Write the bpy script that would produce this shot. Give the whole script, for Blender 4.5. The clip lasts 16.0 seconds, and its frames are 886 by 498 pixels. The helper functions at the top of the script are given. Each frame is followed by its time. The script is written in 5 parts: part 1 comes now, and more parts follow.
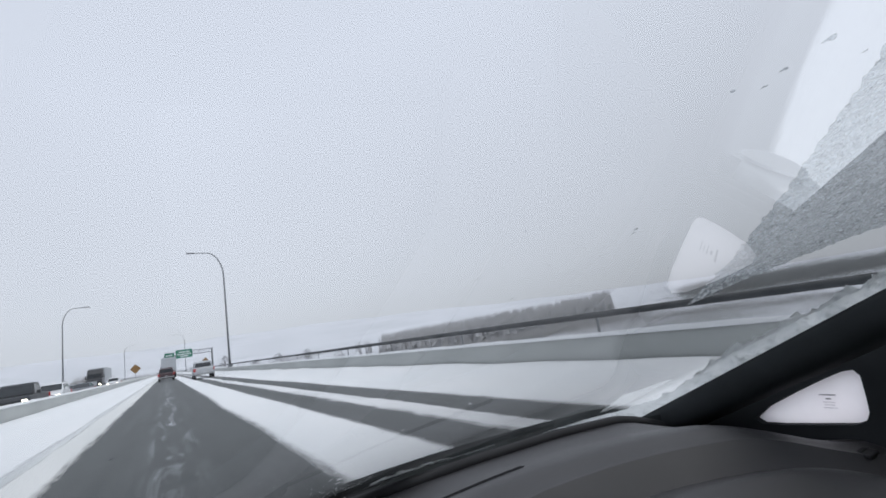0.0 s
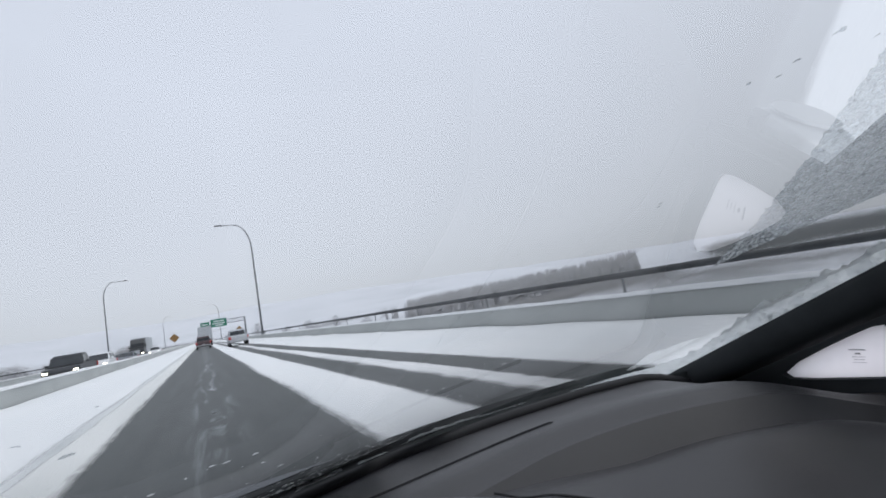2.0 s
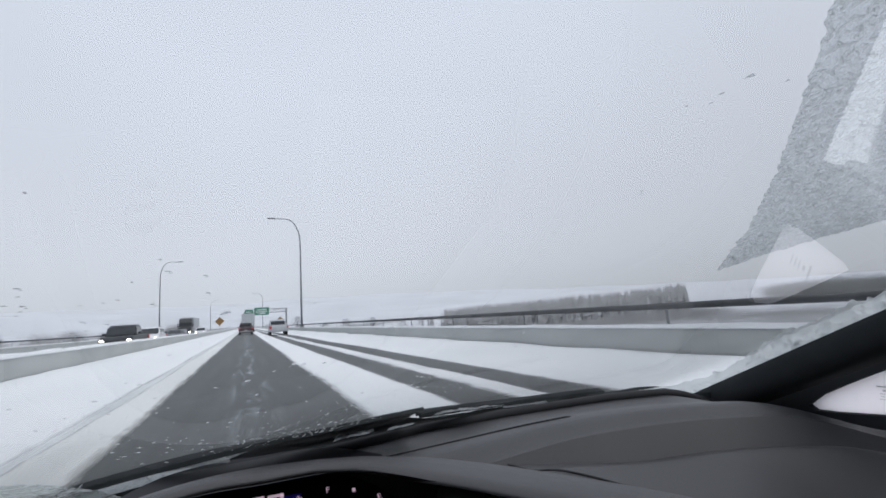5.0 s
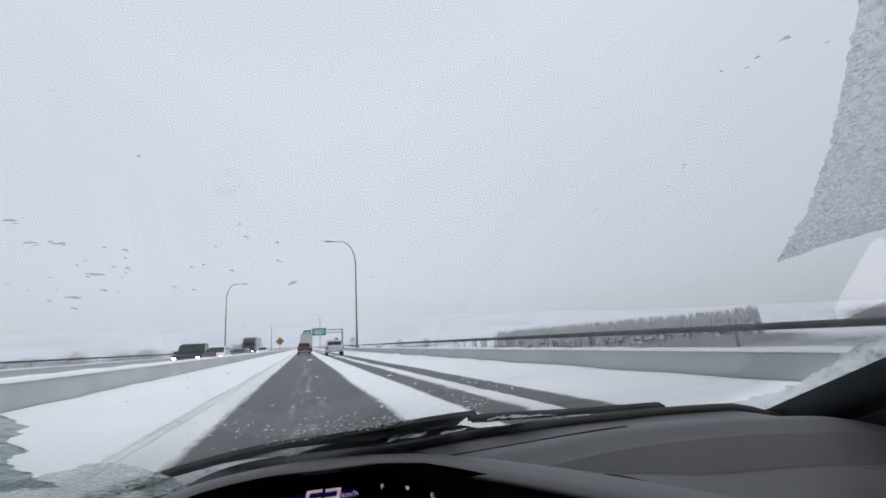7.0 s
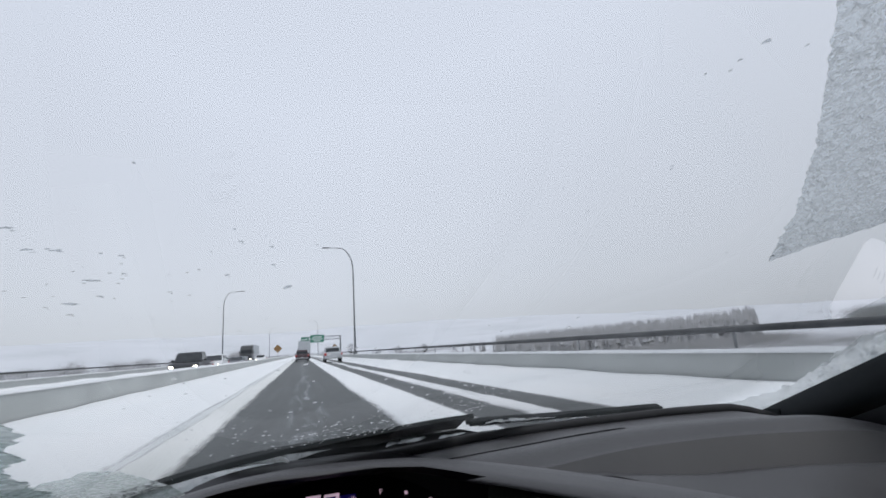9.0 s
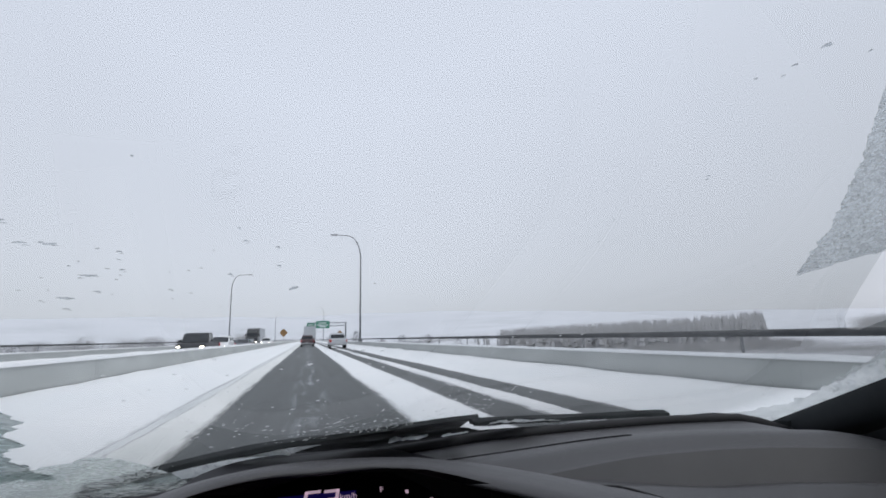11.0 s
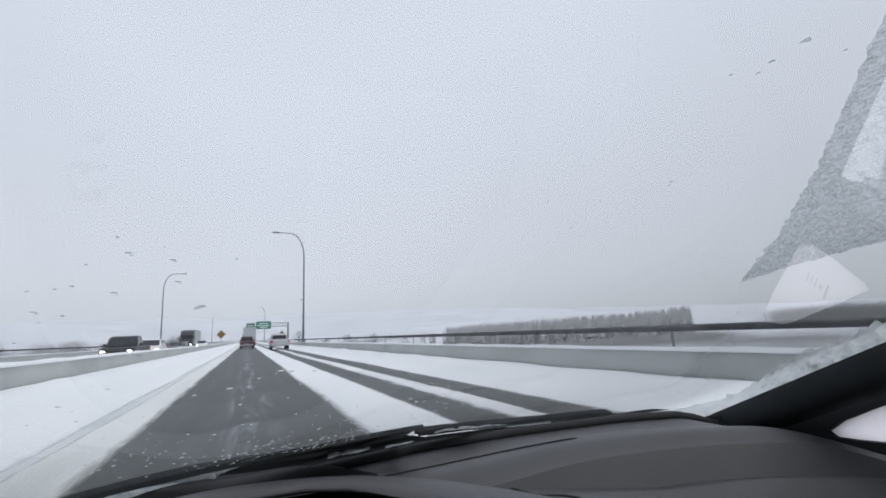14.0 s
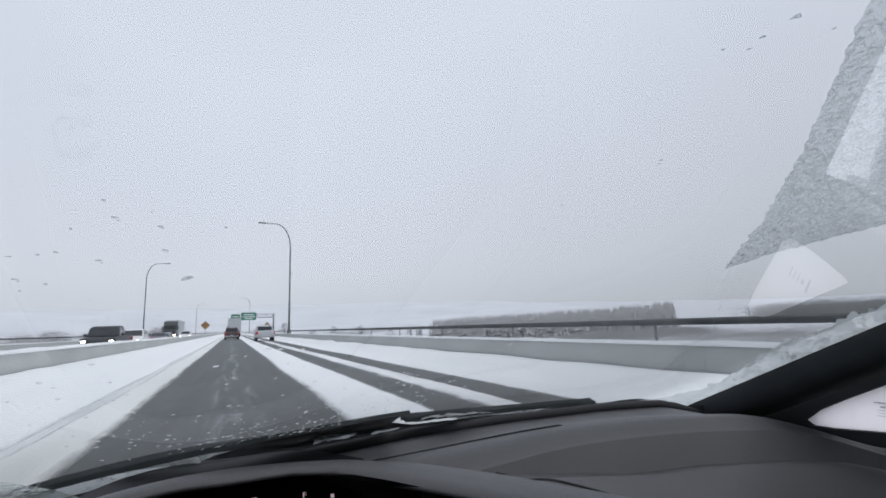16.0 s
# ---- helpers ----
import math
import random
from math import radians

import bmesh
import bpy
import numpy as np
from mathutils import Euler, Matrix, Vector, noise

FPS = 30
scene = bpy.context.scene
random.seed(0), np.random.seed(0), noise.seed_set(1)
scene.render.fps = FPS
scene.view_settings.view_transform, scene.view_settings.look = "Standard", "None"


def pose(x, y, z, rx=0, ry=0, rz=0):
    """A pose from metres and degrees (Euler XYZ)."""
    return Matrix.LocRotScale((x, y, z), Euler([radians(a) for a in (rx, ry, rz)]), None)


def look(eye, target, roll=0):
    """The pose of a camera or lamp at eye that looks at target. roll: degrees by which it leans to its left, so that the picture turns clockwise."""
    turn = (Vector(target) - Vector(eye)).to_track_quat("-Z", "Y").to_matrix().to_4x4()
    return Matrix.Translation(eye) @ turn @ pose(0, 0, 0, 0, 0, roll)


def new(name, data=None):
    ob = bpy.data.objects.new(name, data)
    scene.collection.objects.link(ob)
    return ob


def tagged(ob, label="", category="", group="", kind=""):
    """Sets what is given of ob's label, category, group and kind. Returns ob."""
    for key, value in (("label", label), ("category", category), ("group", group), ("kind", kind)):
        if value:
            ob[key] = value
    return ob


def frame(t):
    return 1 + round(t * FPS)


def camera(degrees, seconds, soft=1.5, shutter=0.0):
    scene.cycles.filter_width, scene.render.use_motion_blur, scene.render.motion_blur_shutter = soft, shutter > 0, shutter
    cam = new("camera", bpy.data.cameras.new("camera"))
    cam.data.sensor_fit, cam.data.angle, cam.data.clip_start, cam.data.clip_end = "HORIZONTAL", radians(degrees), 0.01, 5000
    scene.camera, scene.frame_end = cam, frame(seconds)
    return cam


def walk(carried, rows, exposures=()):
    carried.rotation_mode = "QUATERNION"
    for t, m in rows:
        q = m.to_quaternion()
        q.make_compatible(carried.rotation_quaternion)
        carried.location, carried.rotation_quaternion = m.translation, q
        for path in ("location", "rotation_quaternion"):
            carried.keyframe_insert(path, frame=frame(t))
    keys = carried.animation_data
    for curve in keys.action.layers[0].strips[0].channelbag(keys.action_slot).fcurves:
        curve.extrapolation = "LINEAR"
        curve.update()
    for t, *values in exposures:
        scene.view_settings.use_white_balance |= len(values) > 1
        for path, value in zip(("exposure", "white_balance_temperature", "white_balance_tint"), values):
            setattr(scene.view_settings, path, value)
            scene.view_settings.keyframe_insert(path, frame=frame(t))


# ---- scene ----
# The place stands still round the driver's seat: the car's cabin, the bridge deck
# it is on, the traffic that keeps its distance, and the snowy valley beyond.

# ---- camera ----
cam = camera(86.0, 16.0, soft=1.7)
PATH = [
    (0, 0.0369, 0.0550, 1.1886, 99.75, 8.51, -29.79),
    (0.5, 0.0435, 0.0505, 1.1903, 99.46, 8.34, -29.29),
    (1, 0.0229, 0.0205, 1.1772, 99.63, 6.98, -27.98),
    (1.5, 0.0516, 0.0648, 1.1949, 97.19, 8.65, -27.30),
    (2, 0.0198, 0.0398, 1.1920, 96.00, 9.89, -26.81),
    (2.5, 0.0102, 0.0447, 1.2019, 97.33, 8.67, -27.35),
    (3, -0.0047, 0.0494, 1.2022, 98.77, 6.77, -27.01),
    (3.2, -0.0047, 0.0460, 1.2009, 98.07, 7.10, -27.60),
    (5.3, -0.0160, -0.0320, 1.1380, 97.47, 2.77, -20.35),
    (5.5, -0.0141, -0.0322, 1.1275, 95.61, 3.65, -17.04),
    (6, -0.0215, -0.0442, 1.1201, 99.75, 2.58, -15.25),
    (6.5, -0.0184, -0.0402, 1.1230, 100.52, 3.13, -15.97),
    (7, -0.0187, -0.0406, 1.1240, 100.83, 3.10, -16.05),
    (7.5, -0.0221, -0.0437, 1.1209, 101.00, 3.29, -16.07),
    (8, -0.0206, -0.0456, 1.1211, 101.68, 3.40, -15.89),
    (8.5, -0.0220, -0.0470, 1.1193, 101.84, 3.48, -15.94),
    (9, -0.0174, -0.0442, 1.1219, 101.42, 3.84, -16.23),
    (11.3, -0.0170, -0.0227, 1.1382, 99.78, 1.23, -15.69),
    (11.5, -0.0105, -0.0173, 1.1434, 99.06, 1.58, -15.65),
    (12, -0.0092, -0.0171, 1.1455, 100.55, 1.91, -16.35),
    (12.5, -0.0105, -0.0123, 1.1374, 100.39, 0.95, -18.58),
    (13, -0.0078, -0.0101, 1.1411, 100.22, 1.94, -19.20),
    (13.5, -0.0053, -0.0041, 1.1426, 100.10, 1.86, -20.37),
    (14, -0.0043, 0.0004, 1.1451, 100.00, 2.40, -22.11),
    (14.5, 0.0052, 0.0041, 1.1409, 98.68, 3.88, -24.19),
    (15, 0.0035, 0.0062, 1.1357, 98.80, 2.58, -24.57),
    (15.5, -0.0017, 0.0054, 1.1345, 99.25, 2.18, -24.44),
    (16, -0.0055, 0.0027, 1.1364, 99.09, 1.94, -23.71),
]

walk(cam, [(t, pose(x, y, z, rx, ry, rz)) for t, x, y, z, rx, ry, rz in PATH])

# ---- world and sun: an overcast, snowing sky ----
world = bpy.data.worlds.new("overcast_sky")
scene.world = world
world.use_nodes = True
wn, wl = world.node_tree.nodes, world.node_tree.links
wn.clear()
SUN_EL, SUN_ROT = radians(64), radians(149)
sky = wn.new("ShaderNodeTexSky")
sky.sky_type, sky.sun_disc = "NISHITA", False
sky.sun_elevation, sky.sun_rotation = SUN_EL, SUN_ROT
sky_bg = wn.new("ShaderNodeBackground")
sky_bg.inputs["Strength"].default_value = 0.05
cloud_bg = wn.new("ShaderNodeBackground")
cloud_bg.inputs["Strength"].default_value = 1.07
w_tc = wn.new("ShaderNodeTexCoord")
w_sep = wn.new("ShaderNodeSeparateXYZ")
w_ramp = wn.new("ShaderNodeValToRGB")
w_noise = wn.new("ShaderNodeTexNoise")
w_noise.inputs["Scale"].default_value = 1.6
w_noise.inputs["Detail"].default_value = 3
w_add = wn.new("ShaderNodeMath")
w_add.operation = "MULTIPLY_ADD"
w_add.inputs[1].default_value = 0.22
e = w_ramp.color_ramp.elements
e[0].position, e[0].color = 0.40, (0.562, 0.597, 0.685, 1)
e[1].position, e[1].color = 0.92, (0.730, 0.778, 0.905, 1)
low = e.new(0.05)
low.color = (0.447, 0.475, 0.545, 1)
w_sum = wn.new("ShaderNodeAddShader")
w_out = wn.new("ShaderNodeOutputWorld")
wl.new(w_tc.outputs["Generated"], w_sep.inputs[0])
wl.new(w_tc.outputs["Generated"], w_noise.inputs["Vector"])
wl.new(w_noise.outputs[0], w_add.inputs[0])
w_side = wn.new("ShaderNodeMath")
w_side.operation = "MULTIPLY_ADD"
w_side.inputs[1].default_value = -0.24
w_abs, w_off = wn.new("ShaderNodeMath"), wn.new("ShaderNodeMath")
w_abs.operation, w_off.operation = "ABSOLUTE", "ADD"
w_off.inputs[1].default_value = 0.33
wl.new(w_sep.outputs["X"], w_abs.inputs[0])
wl.new(w_sep.outputs["Z"], w_off.inputs[0])
wl.new(w_abs.outputs[0], w_side.inputs[0])
wl.new(w_off.outputs[0], w_side.inputs[2])
wl.new(w_side.outputs[0], w_add.inputs[2])
wl.new(w_add.outputs[0], w_ramp.inputs[0])
wl.new(w_ramp.outputs[0], cloud_bg.inputs["Color"])
grey = wn.new("ShaderNodeHueSaturation")
grey.inputs["Saturation"].default_value = 0.15
wl.new(sky.outputs[0], grey.inputs["Color"])
wl.new(grey.outputs[0], sky_bg.inputs["Color"])
wl.new(sky_bg.outputs[0], w_sum.inputs[0])
wl.new(cloud_bg.outputs[0], w_sum.inputs[1])
wl.new(w_sum.outputs[0], w_out.inputs[0])

sun = new("sun", bpy.data.lights.new("sun", "SUN"))
sun.data.energy, sun.data.angle, sun.data.color = 1.25, radians(40), (1.0, 0.97, 0.93)
sun.matrix_world = look((12, -20, 48), (0, 0, 0))


# ---- materials ----
def nodes_of(name):
    m = bpy.data.materials.new(name)
    m.use_nodes = True
    return m, m.node_tree.nodes, m.node_tree.links, m.node_tree.nodes["Principled BSDF"]


def mat(name, a, b=None, rough=0.6, metal=0.0, scale=4.0, fine=60.0, bump=0.0, stretch=(1, 1, 1), split=0.5, width=0.35, spec=0.5, per=0.0):
    """Two colours mixed by noise at two scales, with fine relief."""
    m, n, l, p = nodes_of(name)
    b = b or tuple(min(1, c * 1.25) for c in a)
    tc, mp = n.new("ShaderNodeTexCoord"), n.new("ShaderNodeMapping")
    mp.inputs["Scale"].default_value = stretch
    big, small = n.new("ShaderNodeTexNoise"), n.new("ShaderNodeTexNoise")
    big.inputs["Scale"].default_value, big.inputs["Detail"].default_value = scale, 5
    small.inputs["Scale"].default_value, small.inputs["Detail"].default_value = fine, 4
    mix = n.new("ShaderNodeMath")
    mix.operation = "MULTIPLY_ADD"
    mix.inputs[1].default_value = 0.35
    ramp = n.new("ShaderNodeValToRGB")
    e = ramp.color_ramp.elements
    e[0].position, e[0].color = max(0, split + 0.17 - width / 2), (*a, 1)
    e[1].position, e[1].color = min(1, split + 0.17 + width / 2), (*b, 1)
    l.new(tc.outputs["Object"], mp.inputs[0])
    l.new(mp.outputs[0], big.inputs["Vector"])
    l.new(mp.outputs[0], small.inputs["Vector"])
    l.new(small.outputs[0], mix.inputs[0])
    l.new(big.outputs[0], mix.inputs[2])
    l.new(mix.outputs[0], ramp.inputs[0])
    l.new(ramp.outputs[0], p.inputs["Base Color"])
    p.inputs["Roughness"].default_value, p.inputs["Metallic"].default_value = rough, metal
    p.inputs["Specular IOR Level"].default_value = spec
    if bump:
        bp = n.new("ShaderNodeBump")
        bp.inputs["Strength"].default_value, bp.inputs["Distance"].default_value = 1.0, bump
        l.new(small.outputs[0], bp.inputs["Height"])
        l.new(bp.outputs[0], p.inputs["Normal"])
    return m


def glow(name, colour, strength):
    m, n, l, p = nodes_of(name)
    p.inputs["Base Color"].default_value = (*colour, 1)
    p.inputs["Emission Color"].default_value = (*colour, 1)
    p.inputs["Emission Strength"].default_value = strength
    return m


def pane(name, tint, ior=1.45, gloss_rough=0.0):
    """A thin pane: clear, tinted, with the mirror image that glass gives."""
    m, n, l, p = nodes_of(name)
    n.remove(p)
    tr, gl, fr, mx = (n.new("ShaderNode" + k) for k in ("BsdfTransparent", "BsdfGlossy", "Fresnel", "MixShader"))
    tr.inputs[0].default_value = (*tint, 1)
    gl.inputs["Roughness"].default_value = gloss_rough
    fr.inputs[0].default_value = ior
    l.new(fr.outputs[0], mx.inputs[0])
    l.new(tr.outputs[0], mx.inputs[1])
    l.new(gl.outputs[0], mx.inputs[2])
    l.new(mx.outputs[0], n["Material Output"].inputs[0])
    return m


def asphalt_material():
    """Wet worn asphalt with thin snow blown along it in wisps."""
    m, n, l, p = nodes_of("wet_asphalt")
    tc = n.new("ShaderNodeTexCoord")

    def noise_at(stretch, scale, detail=5, rough=0.6, warp=0.0):
        mp, t = n.new("ShaderNodeMapping"), n.new("ShaderNodeTexNoise")
        mp.inputs["Scale"].default_value = stretch
        t.inputs["Scale"].default_value, t.inputs["Detail"].default_value = scale, detail
        t.inputs["Roughness"].default_value, t.inputs["Distortion"].default_value = rough, warp
        l.new(tc.outputs["Object"], mp.inputs[0])
        l.new(mp.outputs[0], t.inputs["Vector"])
        return t.outputs[0]

    def ramp_of(src, lo, hi, a=(0, 0, 0), b=(1, 1, 1)):
        r = n.new("ShaderNodeValToRGB")
        e = r.color_ramp.elements
        e[0].position, e[0].color, e[1].position, e[1].color = lo, (*a, 1), hi, (*b, 1)
        l.new(src, r.inputs[0])
        return r.outputs[0]

    def math_of(op, a, b):
        k = n.new("ShaderNodeMath")
        k.operation = op
        for i, v in ((0, a), (1, b)):
            if isinstance(v, float):
                k.inputs[i].default_value = v
            else:
                l.new(v, k.inputs[i])
        return k.outputs[0]

    def blend(fac, a, b):
        k = n.new("ShaderNodeMix")
        k.data_type = "RGBA"
        l.new(fac, k.inputs[0])
        l.new(a, k.inputs[6])
        k.inputs[7].default_value = (*b, 1)
        return k.outputs[2]

    base = ramp_of(noise_at((2.4, 0.05, 1), 1.6), 0.35, 0.72, (0.076, 0.083, 0.084), (0.108, 0.117, 0.119))
    # thin snow between the wheel paths, in broken wisps
    sx = n.new("ShaderNodeSeparateXYZ")
    l.new(tc.outputs["Object"], sx.inputs[0])
    mid = math_of("ABSOLUTE", math_of("SUBTRACT", sx.outputs[0], 0.08), 0.0)
    near_mid = ramp_of(mid, 0.05, 0.42, (1, 1, 1), (0, 0, 0))
    wisp = ramp_of(noise_at((1.2, 0.12, 1), 2.6, 8, 0.65, 1.2), 0.50, 0.70)
    fac = math_of("MULTIPLY", math_of("MULTIPLY", near_mid, wisp), 0.62)
    col = blend(fac, base, (0.62, 0.66, 0.70))
    drift = ramp_of(noise_at((0.8, 0.10, 1), 1.7, 8, 0.7, 1.4), 0.56, 0.80)
    col = blend(math_of("MULTIPLY", drift, 0.05), col, (0.52, 0.56, 0.60))
    # snow dust towards the lane's edges
    off = math_of("ABSOLUTE", math_of("SUBTRACT", sx.outputs[0], 0.04), 0.0)
    rim = math_of("MULTIPLY", ramp_of(off, 1.10, 1.42), ramp_of(math_of("MULTIPLY", off, 0.5), 0.75, 0.85, (1, 1, 1), (0, 0, 0)))
    dust = ramp_of(noise_at((4.0, 0.06, 1), 2.0, 8, 0.7, 0.3), 0.15, 0.75)
    col = blend(math_of("MULTIPLY", math_of("MULTIPLY", rim, dust), 0.55), col, (0.60, 0.64, 0.66))
    l.new(col, p.inputs["Base Color"])
    l.new(ramp_of(noise_at((1, 0.3, 1), 3.0), 0.3, 0.7, (0.56, 0.56, 0.56), (0.64, 0.64, 0.64)), p.inputs["Roughness"])
    bp = n.new("ShaderNodeBump")
    bp.inputs["Distance"].default_value = 0.004
    l.new(noise_at((1, 1, 1), 90.0), bp.inputs["Height"])
    l.new(bp.outputs[0], p.inputs["Normal"])
    return m


def thin_edge(m, stretch=(6.0, 0.7, 1.0), bare=0.36):
    """Snow that wears thin and patchy towards the edge of its strip."""
    n, l = m.node_tree.nodes, m.node_tree.links
    at, tc, mp, no, add, ramp = (n.new("ShaderNode" + k) for k in ("Attribute", "TexCoord", "Mapping", "TexNoise", "Math", "ValToRGB"))
    at.attribute_name = "thickness"
    mp.inputs["Scale"].default_value = stretch
    no.inputs["Scale"].default_value, no.inputs["Detail"].default_value, no.inputs["Roughness"].default_value = 2.2, 7, 0.7
    add.operation = "MULTIPLY_ADD"
    add.inputs[1].default_value = 0.9
    e = ramp.color_ramp.elements
    e[0].position, e[1].position = bare, 1.0
    l.new(tc.outputs["Object"], mp.inputs[0])
    l.new(mp.outputs[0], no.inputs["Vector"])
    l.new(no.outputs[0], add.inputs[0])
    l.new(at.outputs["Fac"], add.inputs[2])
    l.new(add.outputs[0], ramp.inputs[0])
    l.new(ramp.outputs[0], n["Principled BSDF"].inputs["Alpha"])
    return m


M_ASPHALT = asphalt_material()
M_SLUSH = mat("slushy_asphalt", (0.16, 0.17, 0.18), (0.60, 0.63, 0.66), 0.55, scale=0.9, fine=7, stretch=(1.3, 0.12, 1), split=0.5, width=0.3, bump=0.01)
M_SNOW = mat("road_snow", (0.80, 0.83, 0.85), (0.90, 0.91, 0.92), 0.75, scale=0.8, fine=22, stretch=(1, 0.25, 1), bump=0.02, width=0.5)
M_SNOW_STRIP = thin_edge(mat("road_snow_strip", (0.80, 0.83, 0.85), (0.90, 0.91, 0.92), 0.75, scale=0.8, fine=22, stretch=(1, 0.25, 1), bump=0.02, width=0.5))
M_SNOW_DIRTY = thin_edge(mat("packed_snow", (0.60, 0.63, 0.65), (0.86, 0.87, 0.88), 0.75, scale=1.2, fine=20, stretch=(2, 0.15, 1), bump=0.02, split=0.42, width=0.4), (7.0, 0.22, 1.0), 0.46)
M_RUT = mat("tyre_rut_snow", (0.54, 0.57, 0.58), (0.80, 0.82, 0.83), 0.7, scale=1.2, fine=24, stretch=(2, 0.2, 1), bump=0.02, width=0.4)
M_SNOW_EDGE = thin_edge(mat("trodden_snow", (0.68, 0.70, 0.69), (0.84, 0.85, 0.84), 0.75, scale=1.0, fine=24, stretch=(1.5, 0.2, 1), bump=0.02, width=0.4), (7.0, 0.35, 1.0), 0.44)
M_CONC = mat("weathered_concrete", (0.40, 0.42, 0.41), (0.54, 0.56, 0.55), 0.85, scale=0.9, fine=30, stretch=(1, 0.5, 1.6), bump=0.004, width=0.6)
M_RAIL = mat("galvanised_rail", (0.055, 0.06, 0.065), (0.10, 0.105, 0.11), 0.6, 0.3, scale=3, fine=50)
M_POLE = mat("galvanised_pole", (0.16, 0.17, 0.18), (0.24, 0.25, 0.26), 0.5, 0.5, scale=2, fine=40)
M_LAMP = mat("lamp_housing", (0.10, 0.10, 0.11), (0.15, 0.15, 0.16), 0.45, 0.4)
M_LENS = mat("lamp_lens", (0.55, 0.56, 0.58), rough=0.3)
# Snow and brush tones drawn close together, standing for haze over the valley.
M_LAND = mat("hazed_snowy_fields", (0.54, 0.56, 0.59), (0.69, 0.71, 0.75), 0.9, scale=0.012, fine=0.09, split=0.40, width=0.45, stretch=(0.55, 1.0, 1.2))
# Conifers lifted to pale grey: distance haze put into their colour.
M_WOOD = mat("hazed_conifer", (0.38, 0.39, 0.41), (0.46, 0.47, 0.49), 0.9, scale=0.25, fine=2.0)
M_TRUNK = mat("bark", (0.06, 0.05, 0.045), rough=0.9)
# Twigs far paler than the bark, haze put into the colour.
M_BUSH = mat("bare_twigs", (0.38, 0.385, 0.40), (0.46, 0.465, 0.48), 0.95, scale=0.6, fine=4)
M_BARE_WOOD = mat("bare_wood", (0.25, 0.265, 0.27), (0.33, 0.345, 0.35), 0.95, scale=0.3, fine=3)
M_DASH = mat("dash_plastic", (0.035, 0.0345, 0.037), (0.046, 0.045, 0.048), 0.44, scale=9, fine=900, bump=0.0006, width=0.7, spec=0.5)
M_DASH_LOW = mat("dash_pad_plastic", (0.045, 0.044, 0.047), (0.056, 0.055, 0.059), 0.46, scale=9, fine=900, bump=0.0006, width=0.7, spec=0.5)
M_TRIM = mat("black_trim", (0.018, 0.018, 0.020), (0.026, 0.026, 0.028), 0.7, scale=8, fine=500, spec=0.3)
M_PILLAR = mat("pillar_trim", (0.036, 0.039, 0.042), (0.046, 0.050, 0.054), 0.85, scale=8, fine=700, bump=0.0004, spec=0.1)
M_HEADLINER = mat("grey_headliner", (0.10, 0.10, 0.10), (0.13, 0.13, 0.13), 0.95, scale=12, fine=300)
M_RUBBER = mat("wiper_rubber", (0.016, 0.019, 0.0195), (0.028, 0.032, 0.033), 0.6, scale=20, fine=200, bump=0.001, spec=0.15)
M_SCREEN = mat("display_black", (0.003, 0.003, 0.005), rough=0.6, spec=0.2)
M_DIGIT = glow("display_digits", (0.80, 0.58, 0.72), 0.45)
M_BLUE = glow("display_blue", (0.012, 0.006, 0.14), 0.2)
M_ETCH = mat("etched_mark", (0.58, 0.54, 0.57), rough=0.9)
M_GLASS = pane("windscreen_glass", (0.842, 0.860, 0.862), 2.25)


def frosted_material(name, through_clear, through_snow):
    """A side pane with blown snow stuck to it: daylight glows through."""
    m, n, l, p = nodes_of(name)
    n.remove(p)
    tr, tl, mx, no, ra, tc = (n.new("ShaderNode" + k) for k in ("BsdfTransparent", "BsdfTranslucent", "MixShader", "TexNoise", "ValToRGB", "TexCoord"))
    tr.inputs[0].default_value = (*through_clear, 1)
    tl.inputs[0].default_value = (*through_snow, 1)
    no.inputs["Scale"].default_value, no.inputs["Detail"].default_value = 9, 5
    e = ra.color_ramp.elements
    e[0].position, e[0].color, e[1].position, e[1].color = 0.3, (0.90, 0.90, 0.90, 1), 0.65, (1, 1, 1, 1)
    l.new(tc.outputs["Object"], no.inputs["Vector"])
    l.new(no.outputs[0], ra.inputs[0])
    l.new(ra.outputs[0], mx.inputs[0])
    l.new(tr.outputs[0], mx.inputs[1])
    l.new(tl.outputs[0], mx.inputs[2])
    l.new(mx.outputs[0], n["Material Output"].inputs[0])
    return m


M_CLEAR = frosted_material("snowed_quarter_glass", (0.97, 0.94, 0.955), (1.0, 0.955, 0.97))
M_DOOR_GLASS = pane("door_glass", (0.90, 0.92, 0.92), 1.45)


# ---- builders ----
def link(name, bm, material, parent=None, smooth=False):
    me = bpy.data.meshes.new(name)
    bmesh.ops.recalc_face_normals(bm, faces=bm.faces)
    bm.to_mesh(me)
    bm.free()
    if smooth:
        me.shade_smooth()
    me.materials.append(material)
    ob = new(name, me)
    ob.parent = parent
    return ob


def part(name, bm, material, parent, label="", smooth=False):
    return tagged(link(name, bm, material, parent, smooth), label)


def empty(name, label, category, x=0, y=0, z=0, rz=0, **tags):
    ob = new(name)
    ob.matrix_world = pose(x, y, z, 0, 0, rz)
    return tagged(ob, label, category, **tags)


